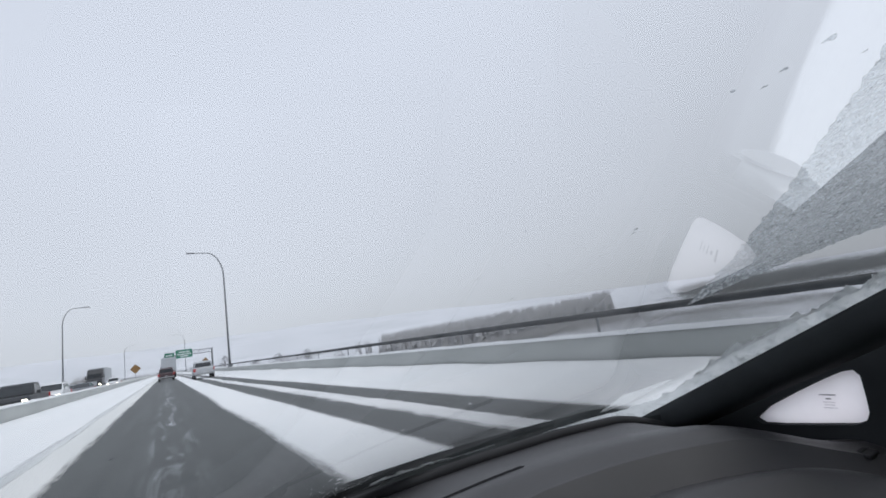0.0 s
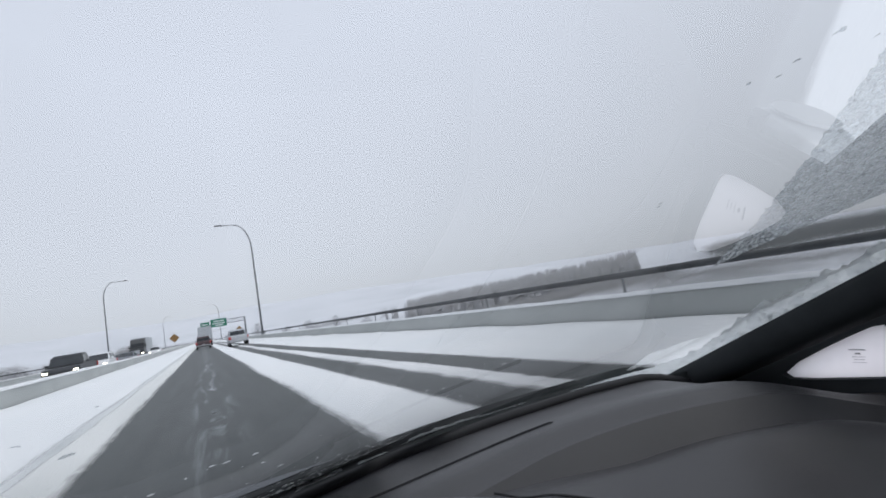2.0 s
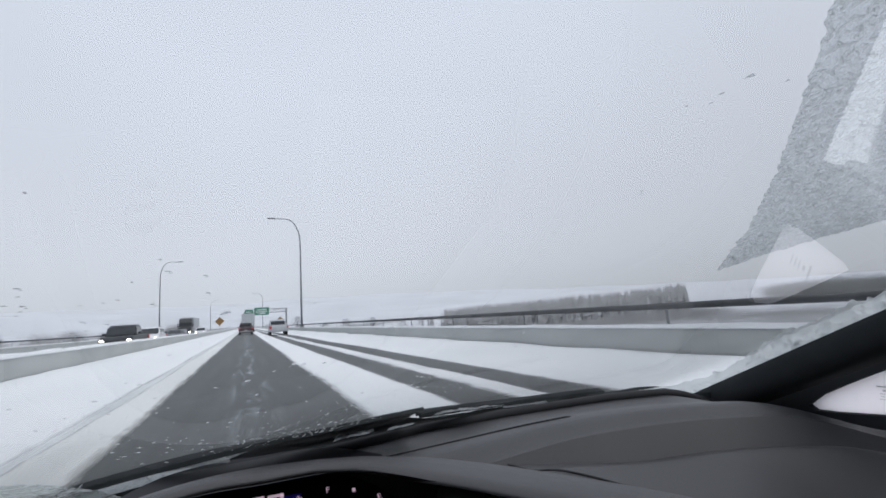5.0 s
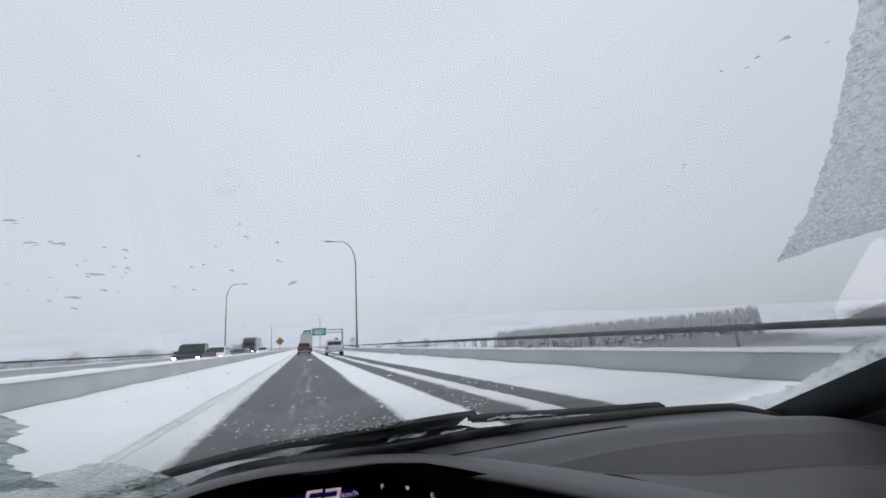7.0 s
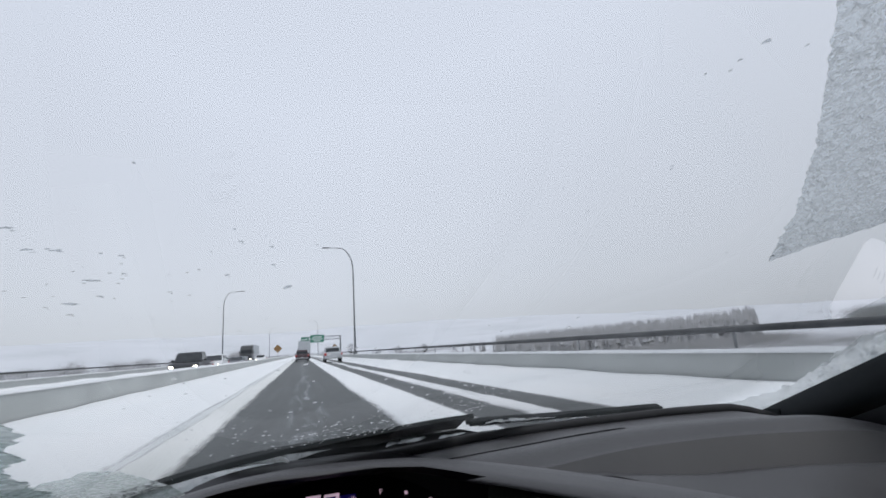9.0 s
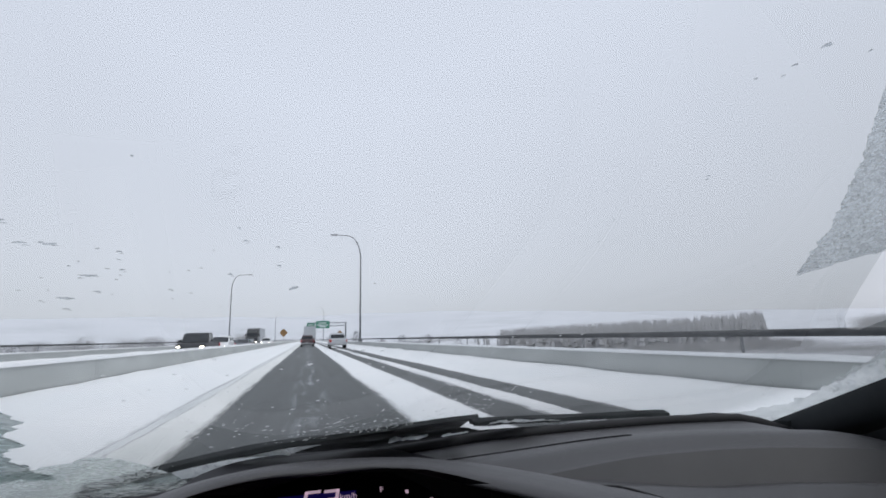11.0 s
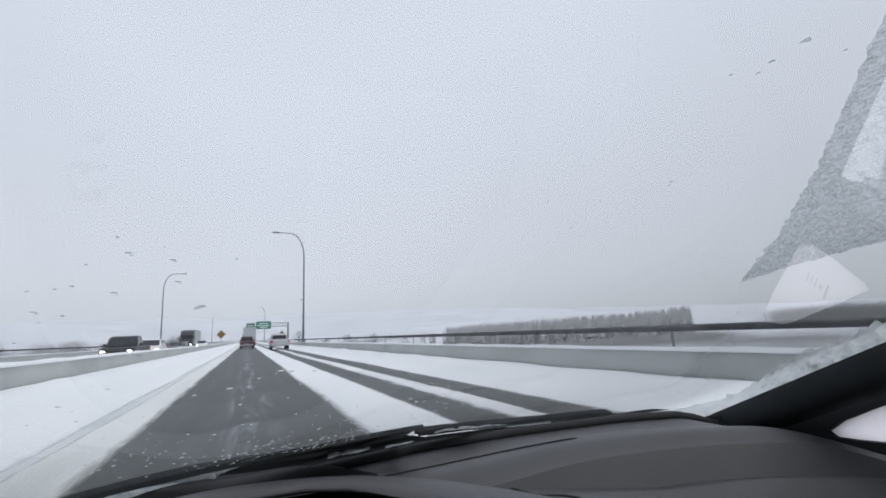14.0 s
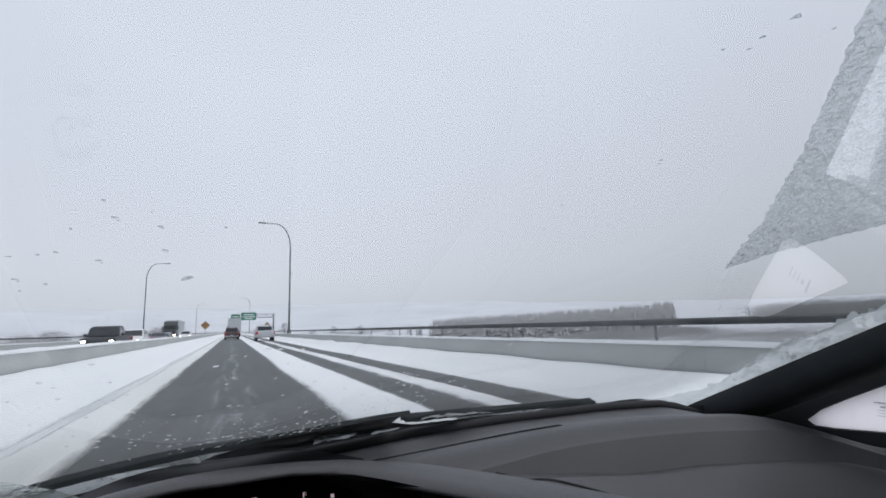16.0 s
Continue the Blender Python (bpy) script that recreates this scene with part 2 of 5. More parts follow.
def box(x0, x1, y0, y1, z0, z1, bevel=0.0, bm=None):
    bm = bm or bmesh.new()
    got = bmesh.ops.create_cube(bm, size=1)["verts"]
    for v in got:
        v.co = Vector(((x0 + x1) / 2 + v.co.x * (x1 - x0), (y0 + y1) / 2 + v.co.y * (y1 - y0), (z0 + z1) / 2 + v.co.z * (z1 - z0)))
    if bevel:
        edges = list({ed for v in got for ed in v.link_edges})
        bmesh.ops.bevel(bm, geom=edges, offset=bevel, segments=2, affect="EDGES", profile=0.6)
    return bm


def loft(rings, close=True, caps=True, bm=None):
    """Skin a row of rings that have equal numbers of points."""
    bm = bm or bmesh.new()
    vs = [[bm.verts.new(p) for p in r] for r in rings]
    n = len(rings[0])
    for a, b in zip(vs, vs[1:]):
        for i in range(n if close else n - 1):
            j = (i + 1) % n
            bm.faces.new((a[i], a[j], b[j], b[i]))
    if caps and close:
        bm.faces.new(vs[0])
        bm.faces.new(vs[-1])
    return bm


def tube(path, radii, sides=10, bm=None):
    path = [Vector(p) for p in path]
    rings = []
    for i, p in enumerate(path):
        d = (path[min(i + 1, len(path) - 1)] - path[max(i - 1, 0)]).normalized()
        u = d.orthogonal().normalized() if i == 0 else (u - d * u.dot(d)).normalized()
        w, r = d.cross(u), radii[i] if isinstance(radii, (list, tuple)) else radii
        rings.append([p + (u * math.cos(k) + w * math.sin(k)) * r for k in (2 * math.pi * j / sides for j in range(sides))])
    return loft(rings, bm=bm)


def bar_along(profile, y0, y1, steps=1, wobble=None):
    """A profile in x, z drawn out along y."""
    rings = []
    for i in range(steps + 1):
        y = y0 + (y1 - y0) * i / steps
        rings.append([(x + (wobble(y, k)[0] if wobble else 0), y, z + (wobble(y, k)[1] if wobble else 0)) for k, (x, z) in enumerate(profile)])
    return loft(rings)


def lerp_table(table, x):
    """Piecewise straight lines through (x, y) pairs."""
    if x <= table[0][0]:
        return table[0][1]
    for (xa, ya), (xb, yb) in zip(table, table[1:]):
        if x <= xb:
            return ya + (yb - ya) * (x - xa) / (xb - xa)
    return table[-1][1]


def ease(a, b, x):
    k = max(0.0, min(1.0, (x - a) / (b - a)))
    return k * k * (3 - 2 * k)


def wob(x, y, scale, seed=0.0):
    return noise.noise(Vector((x * scale, y * scale, seed)))


# ---- ground and far hills ----
def land_height(x, y):
    r = math.hypot(x, y)
    az = math.degrees(math.atan2(x, y))
    floor = -13 + 4 * wob(x, y, 0.006, 3) + 1.5 * wob(x, y, 0.03, 9)
    rise = ease(650, 2600, r) * (1 - 0.45 * ease(28, 60, az)) * (112 + 26 * wob(x, y, 0.0011, 5) + 14 * wob(x, y, 0.004, 7))
    shelf = ease(250, 420, r) * 8
    bench = ease(90, 300, abs(x) + 20 * wob(x, y, 0.01, 2)) * 5
    z = floor + shelf + bench + rise
    if y > 330:
        near_road = (1 - ease(18, 70, abs(x + 5))) * (1 - ease(720, 1200, y))
        z = z * (1 - near_road) + near_road * -0.9
    return z


def build_ground():
    bm = bmesh.new()
    rings, sectors = 74, 150
    rows = []
    for i in range(rings + 1):
        r = 6 + 4400 * (i / rings) ** 2.6
        row = []
        for j in range(sectors):
            a = 2 * math.pi * j / sectors
            x, y = r * math.sin(a), r * math.cos(a)
            row.append(bm.verts.new((x, y, land_height(x, y))))
        rows.append(row)
    mid = bm.verts.new((0, 0, land_height(0, 0)))
    for j in range(sectors):
        bm.faces.new((mid, rows[0][j], rows[0][(j + 1) % sectors]))
        for a, b in zip(rows, rows[1:]):
            bm.faces.new((a[j], b[j], b[(j + 1) % sectors], a[(j + 1) % sectors]))
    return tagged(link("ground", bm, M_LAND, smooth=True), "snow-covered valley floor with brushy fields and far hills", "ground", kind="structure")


build_ground()

# ---- bridge deck, roads, barriers ----
Y0, Y1 = -40.0, 700.0
X_BAR_R, X_BAR_L, X_FAR = 6.3, -5.0, -14.6

tagged(link("road", box(X_BAR_L - 0.1, X_BAR_R + 0.1, Y0, Y1, -0.45, 0.0), M_ASPHALT), "dark wet asphalt bridge road with blown snow", "road", kind="structure")
tagged(link("road_opposite", box(X_FAR - 0.1, X_BAR_L - 0.36, Y0, Y1, -0.45, -0.004), M_SLUSH), "slushy grey road of the opposite direction", "road", kind="structure")
for k in range(8):
    yy = 10 + 44 * k
    tagged(link("bridge_pier", box(-15, 5, yy - 1, yy + 1, -20, -0.46, 0.2), M_CONC), "grey concrete pier under the bridge deck", "pier", group="bridge piers", kind="structure")


def snow_strip(name, xa, xb, height, label, material, rough_edge=0.10, seed=0.0, lean=None, taper=(1, 1)):
    """A strip of snow along the road with ragged edges and an uneven top."""
    bm = bmesh.new()
    ys = []
    y = Y0
    while y < Y1:
        ys.append(y)
        y += 0.22 if y < 26 else 0.5 if y < 60 else 1.6 if y < 140 else 8
    cols = 14
    prev = None
    thick = []
    for y in ys:
        ea = xa + rough_edge * taper[0] * (0.6 * wob(seed, y, 0.16, 1) + 0.16 * wob(seed + 4, y, 1.3, 2) + 0.3 * wob(seed, y, 4.0, 6))
        eb = xb + rough_edge * taper[1] * (0.6 * wob(seed + 9, y, 0.16, 3) + 0.16 * wob(seed + 7, y, 1.3, 4) + 0.3 * wob(seed, y, 4.0, 8))
        row = []
        for i in range(cols + 1):
            k = i / cols
            x = ea + (eb - ea) * k
            edge = min(1, 6 * k, 6 * (1 - k))
            thick.append(min(1.0, min((x - ea) / 0.24 if taper[0] > 0.5 else 1.0, (eb - x) / 0.24 if taper[1] > 0.5 else 1.0)))
            z = height * edge * (0.75 + 0.5 * wob(x * 1.7, y * 0.45, 1.0, seed)) - 0.004 * (1 - edge)
            if lean:
                z += lean(x, y)
            row.append(bm.verts.new((x, y, max(z, 0.004) if 0 < i < cols else 0.002 + (lean(x, y) if lean else 0))))
        if prev:
            for a in range(cols):
                bm.faces.new((prev[a], prev[a + 1], row[a + 1], row[a]))
        prev = row
    ob = link(name, bm, material, smooth=True)
    ob.data.attributes.new("thickness", "FLOAT", "POINT").data.foreach_set("value", thick)
    return tagged(ob, label, "snow", kind="structure")


def rut(x, centre, width):
    return math.exp(-((x - centre) / width) ** 2)


def lean_left(x, y):
    bank = 0.26 * ease(-3.9, -4.95, x) * (1 + 0.12 * wob(2, y, 0.5, 8))
    c = -2.02 + 0.10 * wob(0, y, 0.08, 5)
    return bank + 0.03 * ease(-1.2, -2.0, x) - 0.035 * rut(x, c, 0.16) + 0.03 * rut(x, c + 0.3, 0.15)


def lean_right(x, y):
    return 0.30 * ease(5.1, 6.3, x) * (1 + 0.25 * wob(5, y, 0.4, 3)) + 0.02 * ease(4.6, 5.2, x)


snow_strip("snow_left_shoulder", -5.02, -2.06, 0.05, "white snow on the shoulder banked against the median wall", M_SNOW_STRIP, 0.07, 1.0, lean_left, (0.1, 1))
snow_strip("snow_tyre_rut", -2.34, -1.70, 0.012, "grey tyre rut pressed into the shoulder snow", M_RUT, 0.07, 61.0)
snow_strip("snow_lane_edge", -2.02, -1.24, 0.035, "trodden off-white snow along the lane edge", M_SNOW_EDGE, 0.16, 71.0)
snow_strip("snow_between_lanes", 1.33, 2.60, 0.045, "white snow left between two lanes", M_SNOW_STRIP, 0.10, 12.0)
snow_strip("snow_between_wheel_tracks", 3.18, 3.84, 0.03, "thin snow left between wheel tracks", M_SNOW_DIRTY, 0.22, 23.0)
snow_strip("snow_right_shoulder", 4.56, 6.32, 0.05, "white snow banked against the bridge barrier", M_SNOW_STRIP, 0.12, 34.0, lean_right, (1, 0.1))
for xa, xb, seed in ((-14.65, -13.2, 41.0), (-10.6, -9.8, 47.0), (-7.0, -5.36, 53.0)):
    snow_strip("snow_opposite_road", xa, xb, 0.05, "snow left beside the opposite lanes", M_SNOW_DIRTY, 0.2, seed)


def barrier(name, x, top, face, label, seg=9.0, cap=0.045):
    """A concrete parapet in cast lengths with narrow joints, snow lying on it."""
    root = empty(name, label, "barrier", kind="structure")
    s = face
    profile = [(x, -0.3), (x, 0.08), (x + s * 0.05, 0.2), (x + s * 0.09, top - 0.02), (x + s * 0.11, top), (x + s * 0.33, top), (x + s * 0.35, top - 0.02), (x + s * 0.35, -0.3)]
    bm = bar_along(profile, 0, seg - 0.002)
    first = part("panel", bm, M_CONC, root)
    first.location.y = Y0
    y = Y0 + seg
    while y < Y1 - seg:
        ob = new("panel", first.data)
        ob.parent = root
        ob.location.y = y
        y += seg
    # snow cap
    bm = bmesh.new()
    prev, y = None, Y0
    xa, xb = x + s * 0.085, x + s * 0.36
    while y < Y1 - seg:
        h = cap + 0.03 * wob(x, y, 0.6, 2) + 0.015 * wob(x, y, 2.4, 3)
        j = 0.03 * wob(x, y, 1.1, 7)
        row = [bm.verts.new(q) for q in ((xa - s * (0.02 + j), y, top - 0.02), (xa, y, top + h * 0.6), (xa + (xb - xa) * 0.35, y, top + h), (xa + (xb - xa) * 0.7, y, top + h * 0.9), (xb + s * 0.01, y, top - 0.01))]
        if prev:
            for a in range(4):
                bm.faces.new((prev[a], prev[a + 1], row[a + 1], row[a]))
        prev = row
        y += 0.3 if y < 60 else 2
    part("snow_cap", bm, M_SNOW, root, "uneven cap of white snow", True)
    return root


def hand_rail(name, x, z_base, z, label, gap=4.5, tall=0.11):
    root = empty(name, label, "railing", kind="structure")
    pts = [(x + 0.055 * math.cos(a), z + tall / 2 * math.sin(a)) for a in (2 * math.pi * k / 10 for k in range(10))]
    part("rail", bar_along(pts, Y0, Y1 - 20), M_RAIL, root, smooth=True)
    bm = box(-0.012, 0.012, -0.022, 0.022, z_base - 0.02, z - 0.03, 0.004)
    box(-0.04, 0.04, -0.05, 0.05, z_base - 0.02, z_base + 0.01, 0.004, bm)
    post = part("post", bm, M_POLE, root)
    post.location = (x, Y0 + 1, 0)
    k = 1
    while Y0 + 1 + gap * k < 330:
        o = new("post", post.data)
        o.parent, o.location = root, (x, Y0 + 1 + gap * k, 0)
        k += 1
    return root


barrier("barrier_right", X_BAR_R, 0.72, 1, "grey concrete bridge parapet with snow lying on top")
barrier("barrier_median", X_BAR_L, 0.80, -1, "grey concrete median wall with snow lying on top", cap=0.085)
barrier("barrier_far", X_FAR, 0.80, -1, "grey concrete parapet along the opposite lanes")
hand_rail("railing_right", X_BAR_R + 0.24, 0.75, 1.06, "dark metal rail on short posts above the parapet")
hand_rail("railing_far", X_FAR - 0.22, 0.83, 1.2, "dark metal rail above the far parapet")


# ---- street lamps ----
def street_lamp(x, y, base, height, reach, label):
    root = empty("street_lamp", label, "street lamp", x, y, base, 0 if reach > 0 else 180, group="street lamps")
    r = abs(reach)
    path = [(0, 0, 0), (0, 0, height * 0.4), (0, 0, height * 0.78)]
    radii = [0.13, 0.105, 0.085]
    bend = height * 0.22
    for k in range(1, 9):
        a = math.pi / 2 * k / 8
        path.append((r * 0.55 * (1 - math.cos(a)), 0, height * 0.78 + bend * math.sin(a)))
        radii.append(0.085 - 0.004 * k)
    path.append((r, 0, height * 1.003))
    radii.append(0.045)
    part("pole", tube(path, radii, 12), M_POLE, root, smooth=True)
    part("base_plate", box(-0.24, 0.24, -0.24, 0.24, 0, 0.35, 0.03), M_POLE, root)
    head = part("lamp_head", box(r - 0.1, r + 0.75, -0.15, 0.15, height - 0.03, height + 0.11, 0.04), M_LAMP, root, "dark cobra-head luminaire")
    part("lens", box(r + 0.15, r + 0.6, -0.1, 0.1, height - 0.05, height - 0.025, 0.01), M_LENS, head)
    return root


for yy in (62.0, 206.0):
    street_lamp(6.48, yy, 0.72, 13.7, -3.1, "tall galvanised street lamp with a curved arm on the parapet")
for yy in (104.0, 248.0):
    street_lamp(-14.95, yy, 0.80, 13.7, 3.1, "tall galvanised street lamp with a curved arm beside the far lanes")


# ---- signs ----
# Yellow darkened and dulled in the colour, standing for haze and exposure.
M_SIGN_Y = mat("yellow_sign_face", (0.22, 0.125, 0.045), (0.27, 0.15, 0.05), 0.5, scale=3, fine=30)
M_SIGN_G = mat("green_sign_face", (0.02, 0.16, 0.10), (0.03, 0.20, 0.13), 0.5, scale=2, fine=20)
M_SIGN_W = mat("sign_white", (0.75, 0.77, 0.78), rough=0.5)
M_BLACK = mat("sign_black", (0.02, 0.02, 0.02), rough=0.6)


def diamond_sign(x, y, base, side, mark, label):
    root = empty("warning_sign", label, "road sign", x, y, base, group="diamond warning signs")
    h = side * 0.7071
    zc = 1.15 + h
    bm = bmesh.new()
    ring = []
    for cx, cz in ((0, -h), (h, 0), (0, h), (-h, 0)):
        for da in (-0.5, 0.0, 0.5):
            ang = math.atan2(cz, cx) + da
            ring.append((cx * 0.93 + 0.07 * h * math.cos(ang), zc + cz * 0.93 + 0.07 * h * math.sin(ang)))
    loft([[(a, yy, b) for a, b in ring] for yy in (0.0, 0.03)], bm=bm)
    plate = part("sign_plate", bm, M_SIGN_Y, root)
    part("post", box(-0.04, 0.04, 0.03, 0.11, 0, zc + h * 0.5, 0.008), M_POLE, root)
    if mark:
        bm = tube([(-0.05 * side, -0.006, zc - 0.22 * side), (-0.05 * side, -0.006, zc), (0.10 * side, -0.006, zc + 0.14 * side), (0.10 * side, -0.006, zc + 0.26 * side)], 0.045 * side, 6)
        part("symbol", bm, M_BLACK, plate, "black lane symbol")
    return root


diamond_sign(7.9, 124.0, 0.0, 1.5, True, "yellow diamond warning sign with a black symbol on a post")
diamond_sign(-5.2, 116.0, 0.75, 1.3, False, "dull orange diamond warning sign on the median wall")


def sign_gantry(x, y):
    root = empty("sign_gantry", "grey steel cantilever gantry carrying a green road sign", "sign gantry", x, y, -0.5)
    part("mast", tube([(0, 0, 0), (0, 0, 7.4)], [0.24, 0.18], 12), M_POLE, root, smooth=True)
    part("mast", tube([(0, 1.6, 0), (0, 1.6, 7.4)], [0.24, 0.18], 12), M_POLE, root, smooth=True)
    for zz in (6.2, 7.3):
        part("boom", tube([(0.3, 0, zz), (-13.0, 0, zz)], 0.11, 8), M_POLE, root, smooth=True)
    for k in range(9):
        part("brace", tube([(-1.5 * k, 0, 6.2 if k % 2 else 7.3), (-1.5 * (k + 1), 0, 7.3 if k % 2 else 6.2)], 0.06, 6), M_POLE, root)
    board = part("sign_board", box(-10.2, -5.6, -0.35, -0.22, 5.4, 7.9, 0.03), M_SIGN_G, root, "green road sign board")
    for zz, wid in ((7.2, 3.0), (6.5, 3.8), (5.9, 2.2)):
        part("lettering_bar", box(-7.9 - wid / 2, -7.9 + wid / 2, -0.365, -0.352, zz - 0.12, zz + 0.12), M_SIGN_W, board, "white lettering bar")
    small = part("sign_board", box(-13.2, -10.6, -0.35, -0.22, 5.9, 7.3, 0.03), M_SIGN_G, root, "green road sign board")
    part("lettering_bar", box(-12.8, -11.1, -0.365, -0.352, 6.5, 6.75), M_SIGN_W, small, "white lettering bar")
    return root


sign_gantry(13.0, 172.0)


# ---- vehicles ----
M_PAINT = {}
for key, a in (("dark", (0.05, 0.03, 0.035)), ("silver", (0.42, 0.44, 0.46)), ("white", (0.72, 0.73, 0.74)), ("black", (0.035, 0.038, 0.042)), ("grey", (0.14, 0.15, 0.17)), ("trailer", (0.40, 0.42, 0.44)), ("maroon", (0.070, 0.045, 0.050))):
    M_PAINT[key] = mat("car_paint_" + key, a, None, 0.35, 0.2, scale=1.2, fine=18, width=0.6)
M_CARGLASS = mat("dark_car_glass", (0.02, 0.024, 0.028), (0.035, 0.04, 0.045), 0.08, scale=2, fine=10)
M_TYRE = mat("tyre_rubber", (0.015, 0.015, 0.016), rough=0.85)
M_RIM = mat("wheel_rim", (0.30, 0.31, 0.32), rough=0.4, metal=0.7)
M_TAIL = glow("tail_light", (0.40, 0.04, 0.04), 0.14)
M_HEAD = glow("head_light", (1.0, 0.90, 0.74), 9.0)
M_CHROME = mat("bumper_metal", (0.40, 0.41, 0.42), rough=0.35, metal=0.8)


def prism(profile, half, inset=0.06, shrink=0.93):
    """A side outline in y, z with rounded shoulders, drawn across x."""
    cy = sum(p[0] for p in profile) / len(profile)
    cz = sum(p[1] for p in profile) / len(profile)
    small = [(cy + (y - cy) * (0.5 + shrink / 2), cz + (z - cz) * shrink) for y, z in profile]
    bm = loft([[(x, y, z) for y, z in ring] for x, ring in ((-half, small), (-half + inset, profile), (half - inset, profile), (half, small))])
    bmesh.ops.bevel(bm, geom=list(bm.edges), offset=0.03, segments=1, affect="EDGES", clamp_overlap=True)
    return bm


def greenhouse(profile, half, lean=0.86):
    """A cabin that narrows towards its roof."""
    z0, z1 = min(z for _, z in profile), max(z for _, z in profile)
    side = lambda s: [(s * half * (1 - (1 - lean) * (z - z0) / (z1 - z0)), y, z) for y, z in profile]
    bm = loft([side(-1), side(1)])
    bmesh.ops.bevel(bm, geom=list(bm.edges), offset=0.05, segments=2, affect="EDGES", clamp_overlap=True)
    return bm


def wheel(parent, x, y, r):
    s = 1 if x > 0 else -1
    ty = part("wheel", tube([(x - s * 0.22, y, r), (x - s * 0.2, y, r), (x - s * 0.02, y, r), (x, y, r)], [r * 0.93, r, r, r * 0.93], 20), M_TYRE, parent)
    part("rim", tube([(x - s * 0.02, y, r), (x + s * 0.008, y, r)], [r * 0.64, r * 0.58], 16), M_RIM, ty)


CARS = {
    "pickup": dict(w=0.99, r=0.40, axles=(1.15, 4.65), low=[(0, 0.50), (-0.02, 0.75), (0.0, 1.08), (0.06, 1.15), (2.0, 1.16), (4.1, 1.15), (5.35, 1.06), (5.6, 0.88), (5.6, 0.42), (5.3, 0.36), (0.2, 0.42)], cab=[(1.95, 1.13), (2.08, 1.72), (2.25, 1.86), (3.4, 1.86), (3.55, 1.80), (4.3, 1.13)], rear_glass=(1.98, 2.10, 1.25, 1.74)),
    "suv": dict(w=0.93, r=0.36, axles=(0.85, 3.65), low=[(0, 0.45), (-0.02, 0.7), (0.02, 1.0), (0.12, 1.06), (3.4, 1.06), (4.35, 0.96), (4.62, 0.78), (4.62, 0.36), (4.4, 0.3), (0.2, 0.34)], cab=[(0.06, 1.03), (0.28, 1.58), (0.55, 1.70), (2.35, 1.70), (2.6, 1.64), (3.5, 1.03)], rear_glass=(0.10, 0.29, 1.12, 1.55)),
    "sedan": dict(w=0.90, r=0.33, axles=(0.95, 3.6), low=[(0, 0.42), (-0.02, 0.62), (0.02, 0.90), (0.15, 0.96), (3.3, 0.94), (4.3, 0.80), (4.6, 0.64), (4.6, 0.3), (4.4, 0.24), (0.2, 0.28)], cab=[(0.35, 0.93), (1.0, 1.34), (1.4, 1.43), (2.2, 1.43), (2.45, 1.38), (3.35, 0.92)], rear_glass=(0.5, 0.98, 0.98, 1.30)),
}


